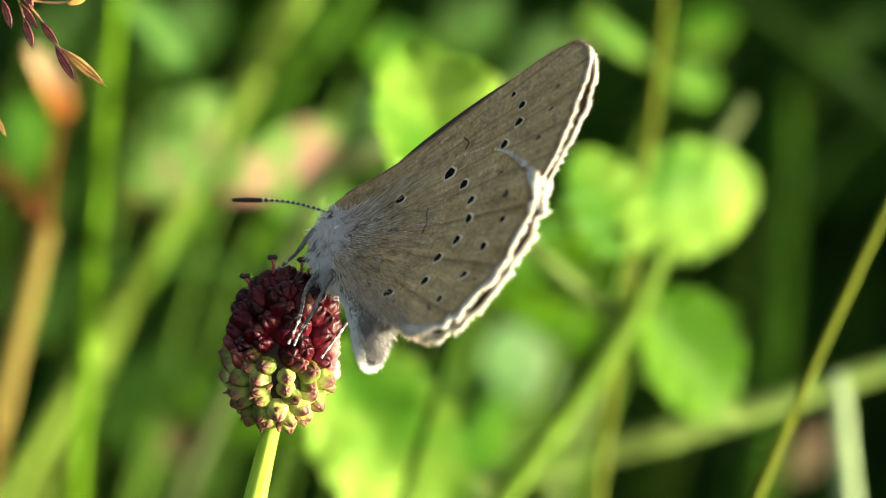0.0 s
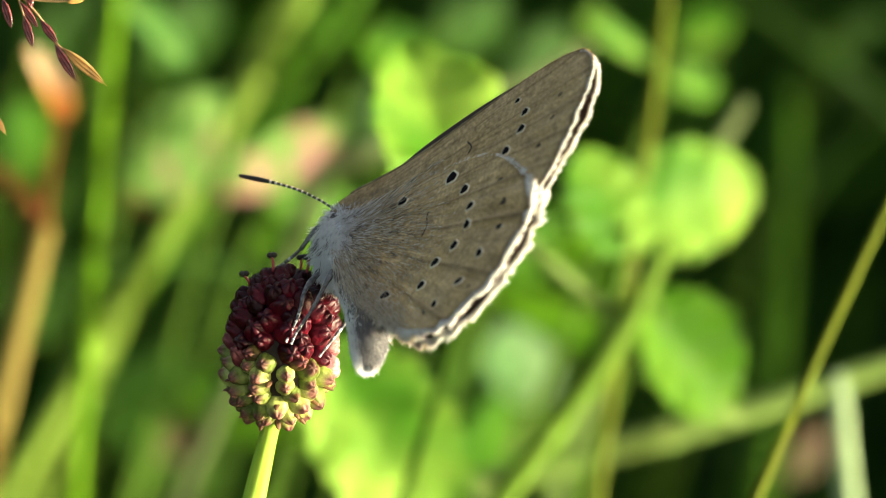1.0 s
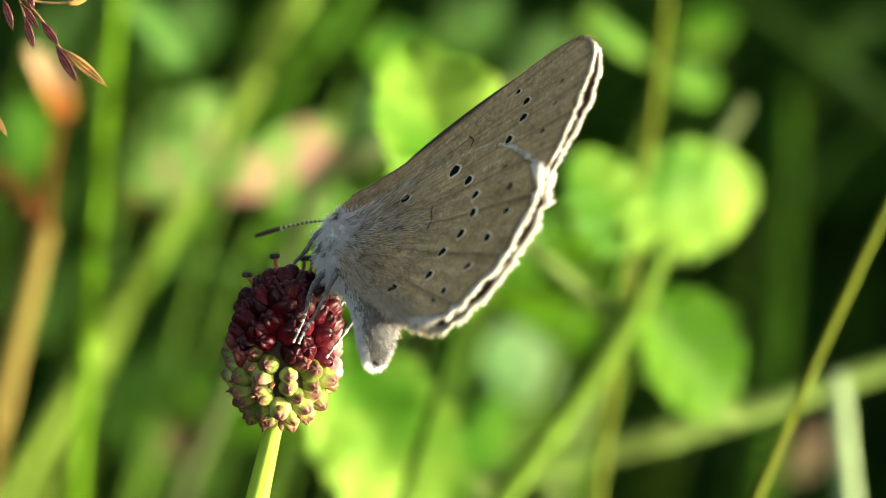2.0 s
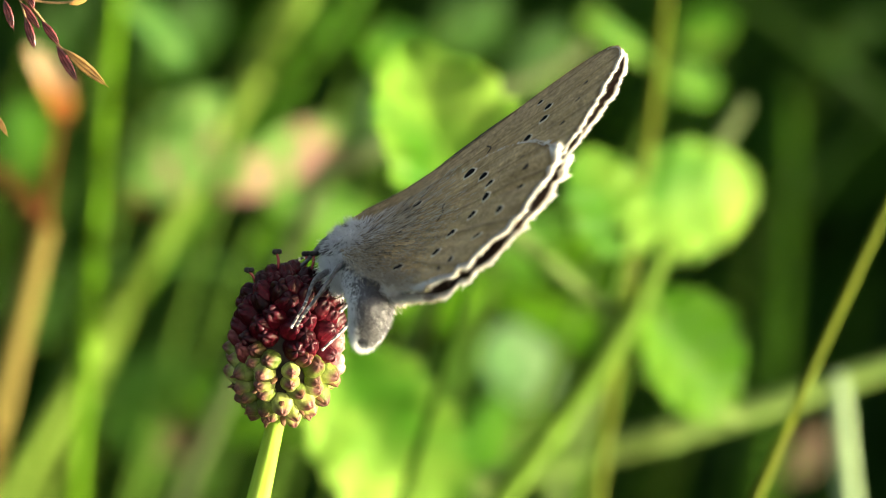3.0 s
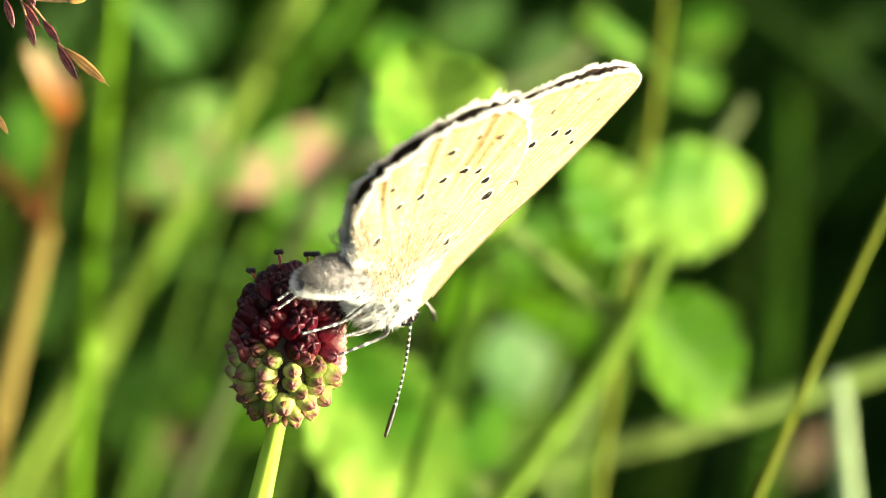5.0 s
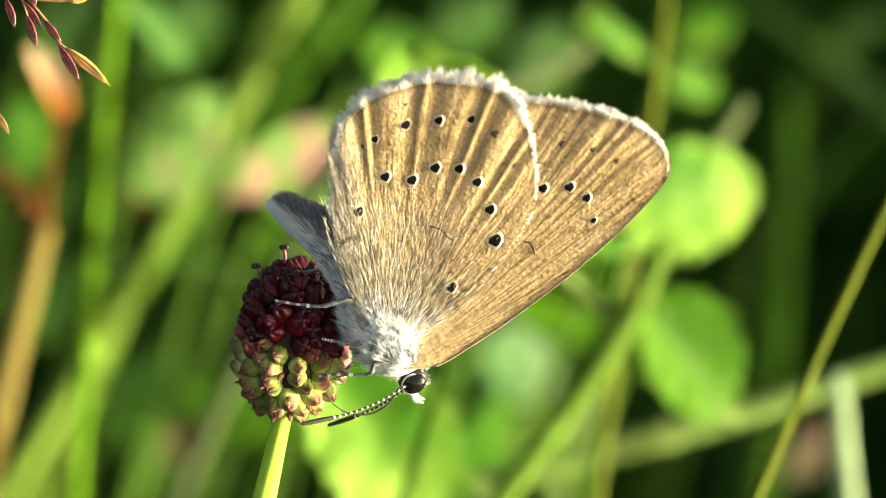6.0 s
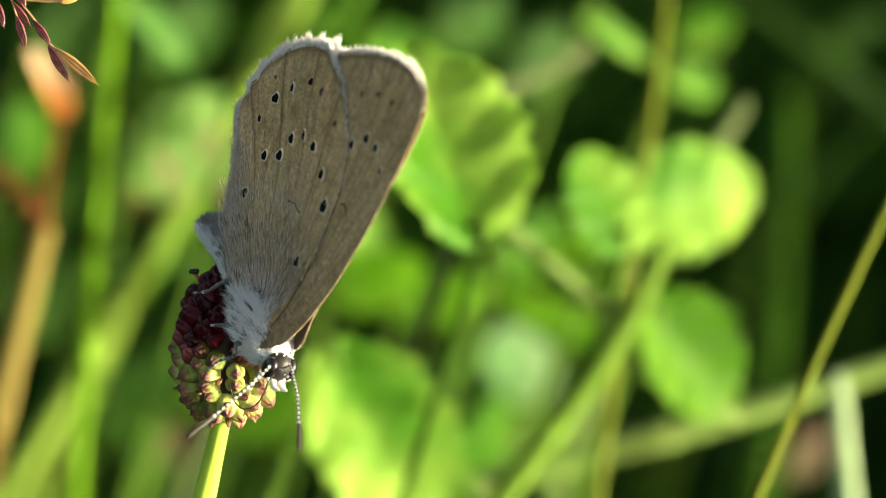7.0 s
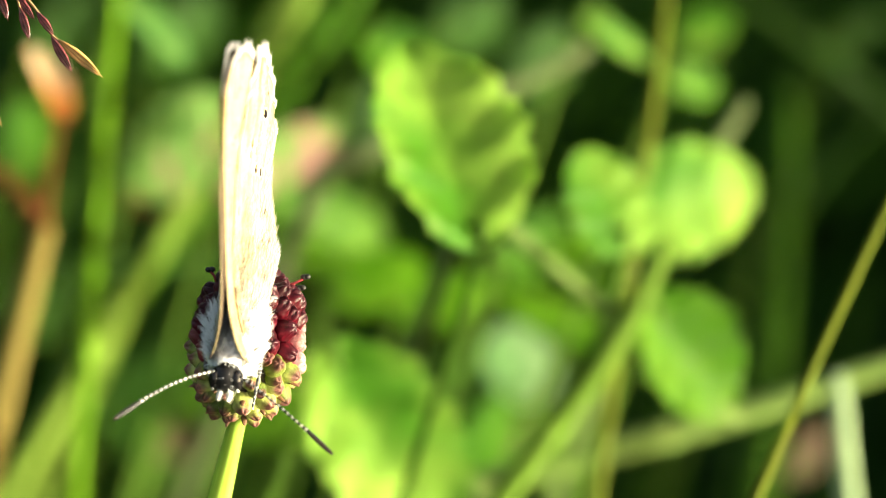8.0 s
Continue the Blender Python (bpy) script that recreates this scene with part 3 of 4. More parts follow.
stalk("grass_stalk", "thin olive grass stalk leaning in the sun", ((15.44, -12.19, 30), (18.22, -5.81, 32), (22.11, 2.53, 34), (23.78, 5.86, 34)), 0.5, M_STALK_OLIVE, drop=0.2)
stalk("grass_stalk", "pale fallen stalk lying over the grass", ((7.39, -10.11, 78), (14.06, -8.31, 79), (21.69, -5.81, 80), (24.89, -4.69, 80)), 1.35, M_STALK_PALE, drop=0.6)
stalk("grass_stalk", "short pale broken stalk", ((19.89, -12.19, 74), (19.61, -8.86, 75), (19.39, -6.22, 76)), 1.1, M_STALK_WHITE)
stalk("grass_stalk", "short pale stalk end beside a round leaf", ((13.64, 5.17, 86), (14.33, 6.28, 86.5), (14.89, 7.25, 87)), 0.65, M_STALK_GREY, drop=0.8)
stalk("grass_stalk", "thin pale stalk under a green leaf", ((8.50, -3.58, 68), (11.56, -6.22, 69), (14.47, -8.58, 70)), 0.8, M_STALK_PALE, drop=0.9)
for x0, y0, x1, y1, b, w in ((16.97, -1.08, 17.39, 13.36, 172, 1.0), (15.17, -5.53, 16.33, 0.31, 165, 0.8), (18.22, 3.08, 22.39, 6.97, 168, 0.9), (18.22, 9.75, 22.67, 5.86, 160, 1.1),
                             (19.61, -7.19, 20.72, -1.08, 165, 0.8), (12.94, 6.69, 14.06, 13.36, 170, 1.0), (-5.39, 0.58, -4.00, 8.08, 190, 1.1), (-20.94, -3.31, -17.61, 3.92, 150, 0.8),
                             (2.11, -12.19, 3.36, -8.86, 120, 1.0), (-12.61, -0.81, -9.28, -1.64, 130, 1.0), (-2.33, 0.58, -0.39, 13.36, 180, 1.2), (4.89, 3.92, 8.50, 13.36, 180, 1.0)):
    stalk("grass_stalk", "green grass stalk deep in the meadow, shade put into its colour", ((x0, y0, b), ((x0 + x1) / 2, (y0 + y1) / 2 + 0.4, b + 2), (x1, y1, b + 4)), w * 0.75, M_STALK_DEEP_SHADE, "grass stalk", 0.7)
stalk("grass_stalk", "upright green stalk with shade put into its colour", ((16.56, -2.19, 162), (16.97, 3.08, 165), (17.06, 8.36, 168)), 0.9, M_STALK_SHADE_TONE)
stalk("grass_stalk", "grey-green stalk leaning among the leaves", ((2.11, 7.39, 90), (4.61, 8.50, 91), (7.11, 9.89, 92)), 0.9, M_STALK_GREY, drop=0.8)
stalk("grass_stalk", "olive stalk leaning behind others", ((-11.50, 5.31, 119), (-9.28, 9.47, 120), (-6.78, 13.92, 121)), 0.9, M_STALK_OLDGREEN, drop=0.3)
dry, dry_foot = stalk("dry_stalk", "forked tan and brown dry stalk with a curled orange leaf", ((-22.06, -8.86, 85), (-20.81, -3.86, 85), (-19.61, 1.00, 85)), 1.3, M_STALK_TAN, "dry stalk", 0.2)
side_branch(dry, dry_foot, ((-19.61, 0.92, 85), (-20.94, 2.81, 85.5), (-22.61, 4.33, 86)), 1.0, M_STALK_BROWN)
side_branch(dry, dry_foot, ((-19.61, 0.92, 85), (-19.42, 3.36, 80), (-18.78, 6.56, 74)), 0.5, M_STALK_BROWN)
dry_blade(dry, dry_foot, -18.67, 6.19, -20.25, 10.03, 2.2, 74)


# ---- the burnet flower ----
HEAD = Vector((-7.95, -4.98, 0.0))
HEAD_AXIS = Vector((0.13, 0.96, 0.16)).normalized()
SUN_FLANK = VIEW.to_3x3() @ Vector((0.97, 0.1, -0.15))


def bud_mesh(name, sharp, open_=0.0):
    """A bud of four keeled sepals with grooves between them, along +x; open_ parts their tips."""
    bm = bmesh.new()
    rows = []
    nu, nv = 24, 11
    for i in range(nv + 1):
        ph = math.pi * i / nv
        row = []
        for j in range(nu):
            t = 2 * math.pi * j / nu
            top = max(0.0, math.cos(ph))
            keel = abs(math.cos(2 * t)) ** 0.7
            g = 1 - (0.07 + 0.18 * sharp * top) * (1 - keel)
            rr = math.sin(ph) ** 0.8 * 0.54 * g * (1 - 0.22 * top ** 1.5 * sharp)
            xx = 0.58 * math.cos(ph) + 0.10 * sharp * top ** 3 * keel + 0.07 * sharp * top ** 4
            if i <= 2:
                xx += open_ * (0.16 * keel - 0.22 * (1 - i / 2.5)) + 0.09 * sharp * (1 - open_) * (1 - i / 3) ** 2
                rr += open_ * 0.13 * keel * i / 2
            row.append(Vector((xx, rr * math.cos(t), rr * math.sin(t))))
        rows.append(row)
    sheet(bm, rows, uvs=lambda a, b: (b / nu + 0.125, 1 - a / nv), closed=True)
    bmesh.ops.remove_doubles(bm, verts=bm.verts, dist=1e-5)
    bmesh.ops.scale(bm, vec=(MM, MM, MM), verts=bm.verts)
    me = bpy.data.meshes.new(name)
    bm.to_mesh(me)
    bm.free()
    me.polygons.foreach_set("use_smooth", [True] * len(me.polygons))
    return me


def burnet():
    rng = random.Random(11)
    up = VIEW.to_3x3() @ HEAD_AXIS
    centre = VIEW @ (HEAD * MM)
    low = centre - up * 3.95 * MM
    lean = (VIEW.to_3x3() @ Vector((-0.225, -0.97, -0.12))).normalized()
    foot = low + lean * (low.z / -lean.z)
    foot.z = 0.0
    root = thing("burnet_flower", "dark red burnet flower head with green buds, on a green stem", "flower", m=Matrix.Translation(foot))
    head_m = Matrix.Translation(centre - foot) @ up.to_track_quat("Z", "Y").to_matrix().to_4x4()
    bm = bmesh.new()
    top = low - foot
    pts = [top + up * 0.0008] + smooth_path([top, top + lean * 0.006, top + lean * 0.02, top * 0.7, top * 0.4, Vector((0, 0, -0.004))], 8)
    tube(bm, pts, [(0.43 + 0.14 * min(1, i / 9) + 0.3 * i / len(pts)) * MM for i in range(len(pts))], 12)
    part("stem", bm, M_STEM, root, "ribbed yellow-green stem", unit=1)
    bm = bmesh.new()
    ball(bm, (0, 0, 0), (2.35, 2.35, 3.5), 20, 12)
    core = part("core", bm, M_CORE, root)
    core.matrix_basis = head_m
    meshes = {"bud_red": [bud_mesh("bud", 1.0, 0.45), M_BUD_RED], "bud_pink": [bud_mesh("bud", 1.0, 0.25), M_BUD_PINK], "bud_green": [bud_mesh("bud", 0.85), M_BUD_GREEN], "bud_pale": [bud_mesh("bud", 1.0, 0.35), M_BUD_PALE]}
    for me, mat in meshes.values():
        me.materials.append(mat)
    count = 142
    for i in range(count):
        h = 1 - 2 * (i + 0.5) / count
        h += rng.uniform(-0.02, 0.02)
        t = i * 2.399963 + rng.uniform(-0.2, 0.2)
        h = max(-0.985, min(0.985, h))
        r = math.sqrt(1 - h * h) ** 0.9
        wide = 2.26 if h > 0 else 2.36
        p = Vector((wide * r * math.cos(t), wide * r * math.sin(t), 3.55 * h))
        n = Vector((p.x / wide ** 2, p.y / wide ** 2, p.z / 3.55 ** 2 * 1.1)).normalized()
        n = (n + Vector((0, 0, 0.18 if h > -0.5 else -0.05))).normalized()
        lit = h + rng.uniform(-0.12, 0.12)
        kind = "bud_red" if lit > -0.02 else "bud_pink" if lit > -0.13 else "bud_green"
        # buds on the sunny flank are paler pink: sunlight put into their colour
        if -0.35 < h < 0.3 and (head_m.to_3x3() @ Vector((p.x, p.y, 0)).normalized()).dot(SUN_FLANK) > rng.uniform(0.7, 0.95):
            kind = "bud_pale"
        s = (0.99 if kind == "bud_red" else 0.90) * rng.uniform(0.82, 1.15) * (0.82 if h > 0.9 or h < -0.93 else 1)
        q = n.to_track_quat("X", "Z").to_matrix().to_4x4()
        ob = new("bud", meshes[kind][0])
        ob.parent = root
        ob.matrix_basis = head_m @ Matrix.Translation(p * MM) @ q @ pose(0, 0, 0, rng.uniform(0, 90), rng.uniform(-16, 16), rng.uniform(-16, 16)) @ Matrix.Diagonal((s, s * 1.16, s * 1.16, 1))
    # pointed brown bracts between the lowest buds
    bm = bmesh.new()
    ball(bm, (0, 0, 0), (0.55, 0.17, 0.1), 8, 6)
    me = bpy.data.meshes.new("bract")
    bmesh.ops.scale(bm, vec=(MM, MM, MM), verts=bm.verts)
    bm.to_mesh(me)
    bm.free()
    me.materials.append(M_SEPAL)
    for i in range(30):
        t = i * 2.399963 + 0.6
        h = -0.97 + 0.021 * i
        r = math.sqrt(1 - h * h)
        p = Vector((2.62 * r * math.cos(t), 2.62 * r * math.sin(t), 3.75 * h))
        n = Vector((p.x, p.y, p.z * 0.4)).normalized()
        ob = new("bract", me)
        ob.parent = root
        ob.matrix_basis = head_m @ Matrix.Translation(p * MM) @ n.to_track_quat("X", "Z").to_matrix().to_4x4()
    # stamens with dark anthers on the open top
    for x, y, z, dx, dy in ((-0.35, 3.75, 0.9, -0.05, 0.75), (-1.45, 3.05, 0.9, -0.3, 0.55), (1.25, 3.6, 0.5, 0.15, 0.8), (0.9, 3.7, -0.6, 0.1, 0.7), (2.1, 2.9, 0.2, 0.75, 0.35), (1.9, 2.3, -0.7, 0.7, 0.4)):
        bm = bmesh.new()
        a = Vector((0, 0, 0))
        b = Vector((dx, dy, 0.1))
        tube(bm, smooth_path([a, a + b * 0.5 + Vector((0.04, 0, 0.03)), a + b], 4), [0.07] * 9, 6)
        st = part("stamen", bm, M_FILAMENT, root)
        st.matrix_basis = Matrix.Translation(-foot) @ VIEW @ Matrix.Translation((HEAD + Vector((x, y, z))) * MM)
        bm = bmesh.new()
        ball(bm, b * 1.04 + Vector((-0.09, 0.03, 0)), (0.17, 0.15, 0.13), 8, 6, 0.2)
        ball(bm, b * 1.04 + Vector((0.1, 0.05, 0.02)), (0.16, 0.14, 0.13), 8, 6, 0.2)
        part("anther", bm, M_ANTHER, st, "black anther")
    return root, foot


FLOWER_THING, FLOWER_FOOT = burnet()


# ---- the grass panicle near the lens ----
M_SPIKELET = plain("spikelet_purple", (0.10, 0.020, 0.022), 0.25, 0.5, 0.6, 2500.0)
M_SPIKELET_TAN = plain("spikelet_tan", (0.42, 0.22, 0.07), 0.45, 0.4, 0.4, 1200.0)
M_PANICLE = plain("panicle_branch", (0.22, 0.13, 0.06), 0.5, 0.3, 0.3)


def panicle():
    foot = VIEW @ (Vector((-30, 20, -2)) * MM)
    foot.z = 0
    root = thing("grass_panicle", "reddish grass panicle with drooping spikelets", "grass", m=Matrix.Translation(foot))
    inv = Matrix.Translation(-foot) @ VIEW

    def line(name, pts, r, mat, parent_label=""):
        bm = bmesh.new()
        ps = smooth_path([inv @ (Vector(p) * MM) for p in pts], 6)
        tube(bm, ps, [r * MM] * len(ps), 6)
        return part(name, bm, mat, root, unit=1)

    top = inv.inverted() @ Vector((0, 0, -0.003)) / MM
    line("culm", [top, ((top[0] - 32) / 2 - 4, (top[1] + 20) / 2, (top[2] - 1) / 2), (-29, 14, -1), (-25, 17, -0.5), (-21.22, 13.92, 0), (-20.61, 12.25, 0)], 0.16, M_PANICLE)
    line("branch", [(-20.61, 12.25, 0), (-19.69, 11.14, 0.1), (-19.00, 10.03, 0.1), (-18.22, 9.47, 0.2)], 0.07, M_PANICLE)
    line("branch", [(-21.08, 12.81, 0), (-20.72, 11.83, 0.3), (-20.53, 11.14, 0.3)], 0.06, M_PANICLE)
    line("branch", [(-22.33, 7.53, 0), (-21.94, 6.28, 0.3)], 0.06, M_PANICLE)
    line("branch", [(-22.61, 13.92, 0), (-22.33, 7.53, 0)], 0.1, M_PANICLE)
    line("branch", [(-20.61, 12.25, 0), (-19.00, 12.11, 0), (-17.61, 12.25, 0)], 0.06, M_PANICLE)
    for x0, y0, x1, y1, w, tan in ((-20.61, 11.42, -20.11, 9.75, 0.42, 0), (-20.81, 12.11, -19.83, 10.72, 0.36, 0), (-19.78, 11.19, -18.89, 9.97, 0.4, 0), (-19.06, 9.97, -18.00, 8.14, 0.46, 0),
                                   (-18.67, 9.81, -16.50, 7.94, 0.5, 1), (-21.64, 12.25, -21.17, 10.72, 0.42, 0), (-22.11, 6.69, -21.44, 5.50, 0.3, 1), (-20.44, 12.53, -20.17, 11.75, 0.35, 0), (-18.44, 12.03, -17.47, 12.31, 0.3, 1)):
        bm = bmesh.new()
        d = Vector((x1 - x0, y1 - y0, 0))
        ln = d.length
        for k, off in enumerate((-0.28, 0.0, 0.28)):
            path = [Vector((ln * t, off * w * math.sin(math.pi * t) * 1.3, 0.08 * k)) for t in (0, 0.15, 0.35, 0.6, 0.85, 1.0 - 0.08 * abs(off) * 4)]
            tube(bm, path, [w * 0.64 * r for r in (0.08, 0.24, 0.32, 0.26, 0.12, 0.02)], 7)
        ob = part("spikelet", bm, M_SPIKELET_TAN if tan else M_SPIKELET, root)
        ob.matrix_basis = inv @ Matrix.Translation(Vector((x0, y0, 0.2)) * MM) @ Matrix.Rotation(math.atan2(d.y, d.x), 4, "Z")
    return root, foot


PANICLE_THING, PANICLE_FOOT = panicle()


# ---- the butterfly ----
# its own space: x forward, y to its left, z to its back, in mm
HIND = ((2.4, 1.51), (1.8, 4.74), (1.2, 7.1), (0.5, 9.2), (-0.62, 10.95), (-2.0, 12.1), (-3.5, 12.75), (-4.9, 13.02), (-6.1, 12.75), (-7.05, 12.0), (-7.75, 11.2), (-8.45, 10.2), (-8.9, 9.2),
        (-9.2, 8.3), (-9.35, 7.4), (-9.35, 6.5), (-9.15, 5.7), (-8.7, 4.85), (-8.0, 4.1), (-7.05, 3.4), (-6.0, 2.8), (-4.72, 2.13), (-3.34, 1.45), (-1.87, 0.88), (-0.55, 0.4), (0.6, 0.1))
FORE = ((3.3, 0.98), (3.58, 1.86), (3.66, 3.08), (3.68, 5.0), (3.62, 7.05), (3.5, 9.5), (3.25, 12.11), (2.9, 14.4), (2.48, 16.2), (2.02, 17.15), (1.3, 17.5), (0.3, 17.5), (-0.8, 17.08), (-1.95, 16.35),
        (-3.05, 15.4), (-4.15, 14.3), (-5.0, 13.35), (-5.5, 12.5), (-5.2, 11.0), (-3.6, 8.4), (-1.4, 5.0), (0.8, 2.2))
HIND_ROOT, FORE_ROOT = Vector((1.7, -0.3)), Vector((2.7, 0.2))


def trimmed(outline, root, first, last, by):
    """The outline without the fringe, which stands out by `by` mm between two of its points."""
    out = []
    for i, (x, z) in enumerate(outline):
        d = Vector((x, z)) - root
        k = by * max(0.0, min(1.0, (i - first + 2) / 2, (last + 2 - i) / 2))
        d *= (d.length - k) / d.length
        out.append((root.x + d.x, root.y + d.y))
    return out


HIND, FORE = trimmed(HIND, HIND_ROOT, 5, 20, 0.45), trimmed(FORE, FORE_ROOT, 9, 17, 0.36)


def vein_phase(fore, x, z):
    """A turn of this angle leads from one vein to the next."""
    d = Vector((x, z)) - (FORE_ROOT if fore else HIND_ROOT)
    ang = math.atan2(d.x, d.y)
    return ang * (56.0 if fore else 34.0) + 1.4 * math.sin(ang * 5.3 + 1.0) + (0.4 if fore else 1.2)


def wing_y(fore, x, z):
    """How far the underside lies from the body's middle plane: the front edges touch, the outer margins stand apart, and the membranes bulge out between the veins."""
    far = (Vector((x, z)) - (FORE_ROOT if fore else HIND_ROOT)).length
    y = 0.045 + 0.03 * min(1, max(0, (far - 7) / 7)) + (0.0 if fore else 0.08) + 1.0 * math.exp(-(max(0, z) / 2.5) ** 1.4)
    ph = vein_phase(fore, x, z)
    fold = 0.5 + 0.5 * math.cos(ph)
    out = min(1, max(0, (far - (8.5 if fore else 5.5)) / (7.5 if fore else 6.5)))
    back = min(1, max(0, (2.8 - x) / 4.0)) if fore else min(1, max(0, (-0.18 - math.atan2(x - HIND_ROOT.x, max(0.1, z - HIND_ROOT.y))) / 0.35))
    y -= (0.15 if fore else 0.3) * out * (1 - out) * back
    y += back * BULGE * (0.45 if fore else 1.0) * out ** 1.8 * (1.0 + 0.3 * math.sin(ph * 0.31)) * (0.8 - fold ** 1.5 + 0.9 * fold ** 10)
    y += back * (0.16 * min(1, max(0, (z - 11) / 5)) + 0.02 if fore else 0.05 * out)
    if not fore:
        y += 0.35 * math.exp(-((z - 1.6) / 2.0) ** 2) * min(1, max(0, (1.0 - x) / 3)) * min(1, max(0, (x + 8) / 3))
    return max(y, 0.03 if fore else 0.12)


BULGE = 0.30


def drawn(fore, s):
    """The outline on side s: the left forewing shows less of its front edge than the right one."""
    if not fore:
        return HIND
    return [(x + (0.16 if s < 0 else -0.34) * max(0.0, math.sin(math.pi * min(1, z / 14))) * min(1, max(0, (x - 1) / 1.5)), z) for x, z in FORE]


def wing(name, fore, s, parent, label):
    outline = smooth_path([(a, b, 0) for a, b in drawn(fore, s)], 7)
    fine = smooth_path([(a, b, 0) for a, b in drawn(fore, s)], 15)
    n = len(outline)
    root = FORE_ROOT if fore else HIND_ROOT
    steps = [0.02] + [k / 26 for k in range(1, 26)] + [0.985, 1.0]
    bm = bmesh.new()
    for sheet_no, inset in ((0, 0.0), (1, 0.06)):
        rows = []
        for r in steps:
            row = []
            for p in fine:
                x, z = root.x + (p.x - root.x) * r, root.y + (p.y - root.y) * r
                y = wing_y(fore, x, z) - inset * (1 if r < 1 else 0.5)
                row.append(Vector((x, s * y, z)))
            rows.append(row)
        sheet(bm, rows, lambda i, j: sheet_no, lambda a, b: (vein_phase(fore, fine[b].x, fine[b].y) / (24 * math.pi), steps[a]))
    bmesh.ops.remove_doubles(bm, verts=bm.verts, dist=0.004)
    bmesh.ops.recalc_face_normals(bm, faces=bm.faces)
    w = part(name, bm, (M_UNDER_FORE if fore else M_UNDER_HIND, M_UPPER), parent, label)
    if fore:
        bm = bmesh.new()
        edge = outline[4:9 * 7]
        tube(bm, [Vector((p.x + 0.02, s * (wing_y(True, p.x, p.y) + 0.01), p.y)) for p in edge], [0.055 - 0.03 * i / len(edge) for i in range(len(edge))], 7)
        part("front_edge", bm, M_COSTA, w, "pale tan vein along the front edge")
    # white fringe along the outer margin
    rng = random.Random(3 if fore else 4)
    roots = []
    a, b = (9 * 7 - 4, 17 * 7 + 2) if fore else (10, 24 * 7)
    for i in range(a, b):
        for k in range(32 if fore or i > 26 else 16):
            t = rng.random()
            p = outline[i].lerp(outline[(i + 1) % n], t)
            tan = outline[(i + 1) % n] - outline[i]
            out = Vector((tan.y, -tan.x, 0)).normalized()
            if out.dot(p - Vector((root.x, root.y, 0))) < 0:
                out = -out
            q = p - out * 0.12
            edge = min(1, (i - a) / 30 if fore else max(0.3, (i - 26) / 22), (b - i) / 10) * (0.8 + 0.5 * noise.noise(Vector((i * 0.9 + t, 7.3, 0))))
            place = Vector((q.x, s * (wing_y(fore, q.x, q.y) - rng.uniform(0, 0.07)), q.y))
            d = Vector((out.x + rng.uniform(-0.22, 0.22), s * rng.uniform(-0.1, 0.12), out.y + rng.uniform(-0.22, 0.22)))
            roots.append((place, d, (0.38 if fore else 0.58) * rng.uniform(0.35, 1.4) * max(0.2, edge), Vector((0, 0, 0))))
    hair_part("fringe", rng, roots, 0.023, M_FRINGE, w, "white fringe of fine scales")
    return w


def spot_mesh():
    """A black eyespot with a pale ring, facing +y."""
    bm = bmesh.new()
    rows = []
    for r, h in ((0.0, 0.03), (0.84, 0.03), (0.9, 0.026), (1.14, 0.012), (1.26, -0.03)):
        rows.append([Vector((r * math.cos(t), h, r * math.sin(t))) * (1.0 + 0.10 * math.sin(3 * t + 1) + 0.06 * math.sin(5 * t)) for t in (2 * math.pi * k / 20 for k in range(20))])
    sheet(bm, rows, lambda i, j: 0 if i < 2 else 1, closed=True)
    bmesh.ops.remove_doubles(bm, verts=bm.verts, dist=1e-5)
    return bm


def mark_mesh():
    bm = bmesh.new()
    rows = []
    for r, h in ((0.0, 0.012), (0.7, 0.012), (1.0, -0.01)):
        rows.append([Vector((r * (1 + 0.25 * math.sin(3 * t)) * math.cos(t), h, r * (1 + 0.25 * math.sin(3 * t)) * math.sin(t))) for t in (2 * math.pi * k / 12 for k in range(12))])
    sheet(bm, rows, closed=True)
    bmesh.ops.remove_doubles(bm, verts=bm.verts, dist=1e-5)
    return bm


def to_mesh(bm, name, mats):
    bmesh.ops.scale(bm, vec=(MM, MM, MM), verts=bm.verts)
    me = bpy.data.meshes.new(name)
    bm.to_mesh(me)
    bm.free()
    for m in mats:
        me.materials.append(m)
    me.polygons.foreach_set("use_smooth", [True] * len(me.polygons))
    return me


SPOT = to_mesh(spot_mesh(), "spot", (M_SPOT, M_SPOT_RING))
MARK = to_mesh(mark_mesh(), "mark", (M_MARK,))
HIND_SPOTS = ((0.85, 4.47, 0.32), (0.16, 7.66, 0.40), (-1.23, 8.41, 0.31), (-2.71, 8.77, 0.29), (-3.74, 8.46, 0.29), (-4.43, 7.52, 0.31), (-4.57, 6.19, 0.31), (-5.45, 5.24, 0.29), (-4.84, 3.17, 0.31), (-6.99, 7.67, 0.29), (-6.25, 9.15, 0.27), (-7.25, 5.98, 0.24), (-5.40, 10.46, 0.24))
HIND_MARKS = ((-4.20, 11.00, 0.24), (-2.36, 10.75, 0.22), (-7.30, 5.30, 0.17), (-7.80, 8.30, 0.12))
FORE_SPOTS = ((-0.62, 11.15, 0.29), (0.05, 12.25, 0.30), (0.96, 12.60, 0.27), (2.06, 12.20, 0.19))
FORE_MARKS = ((-1.93, 13.26, 0.22), (-0.85, 14.34, 0.20), (0.27, 14.95, 0.16))


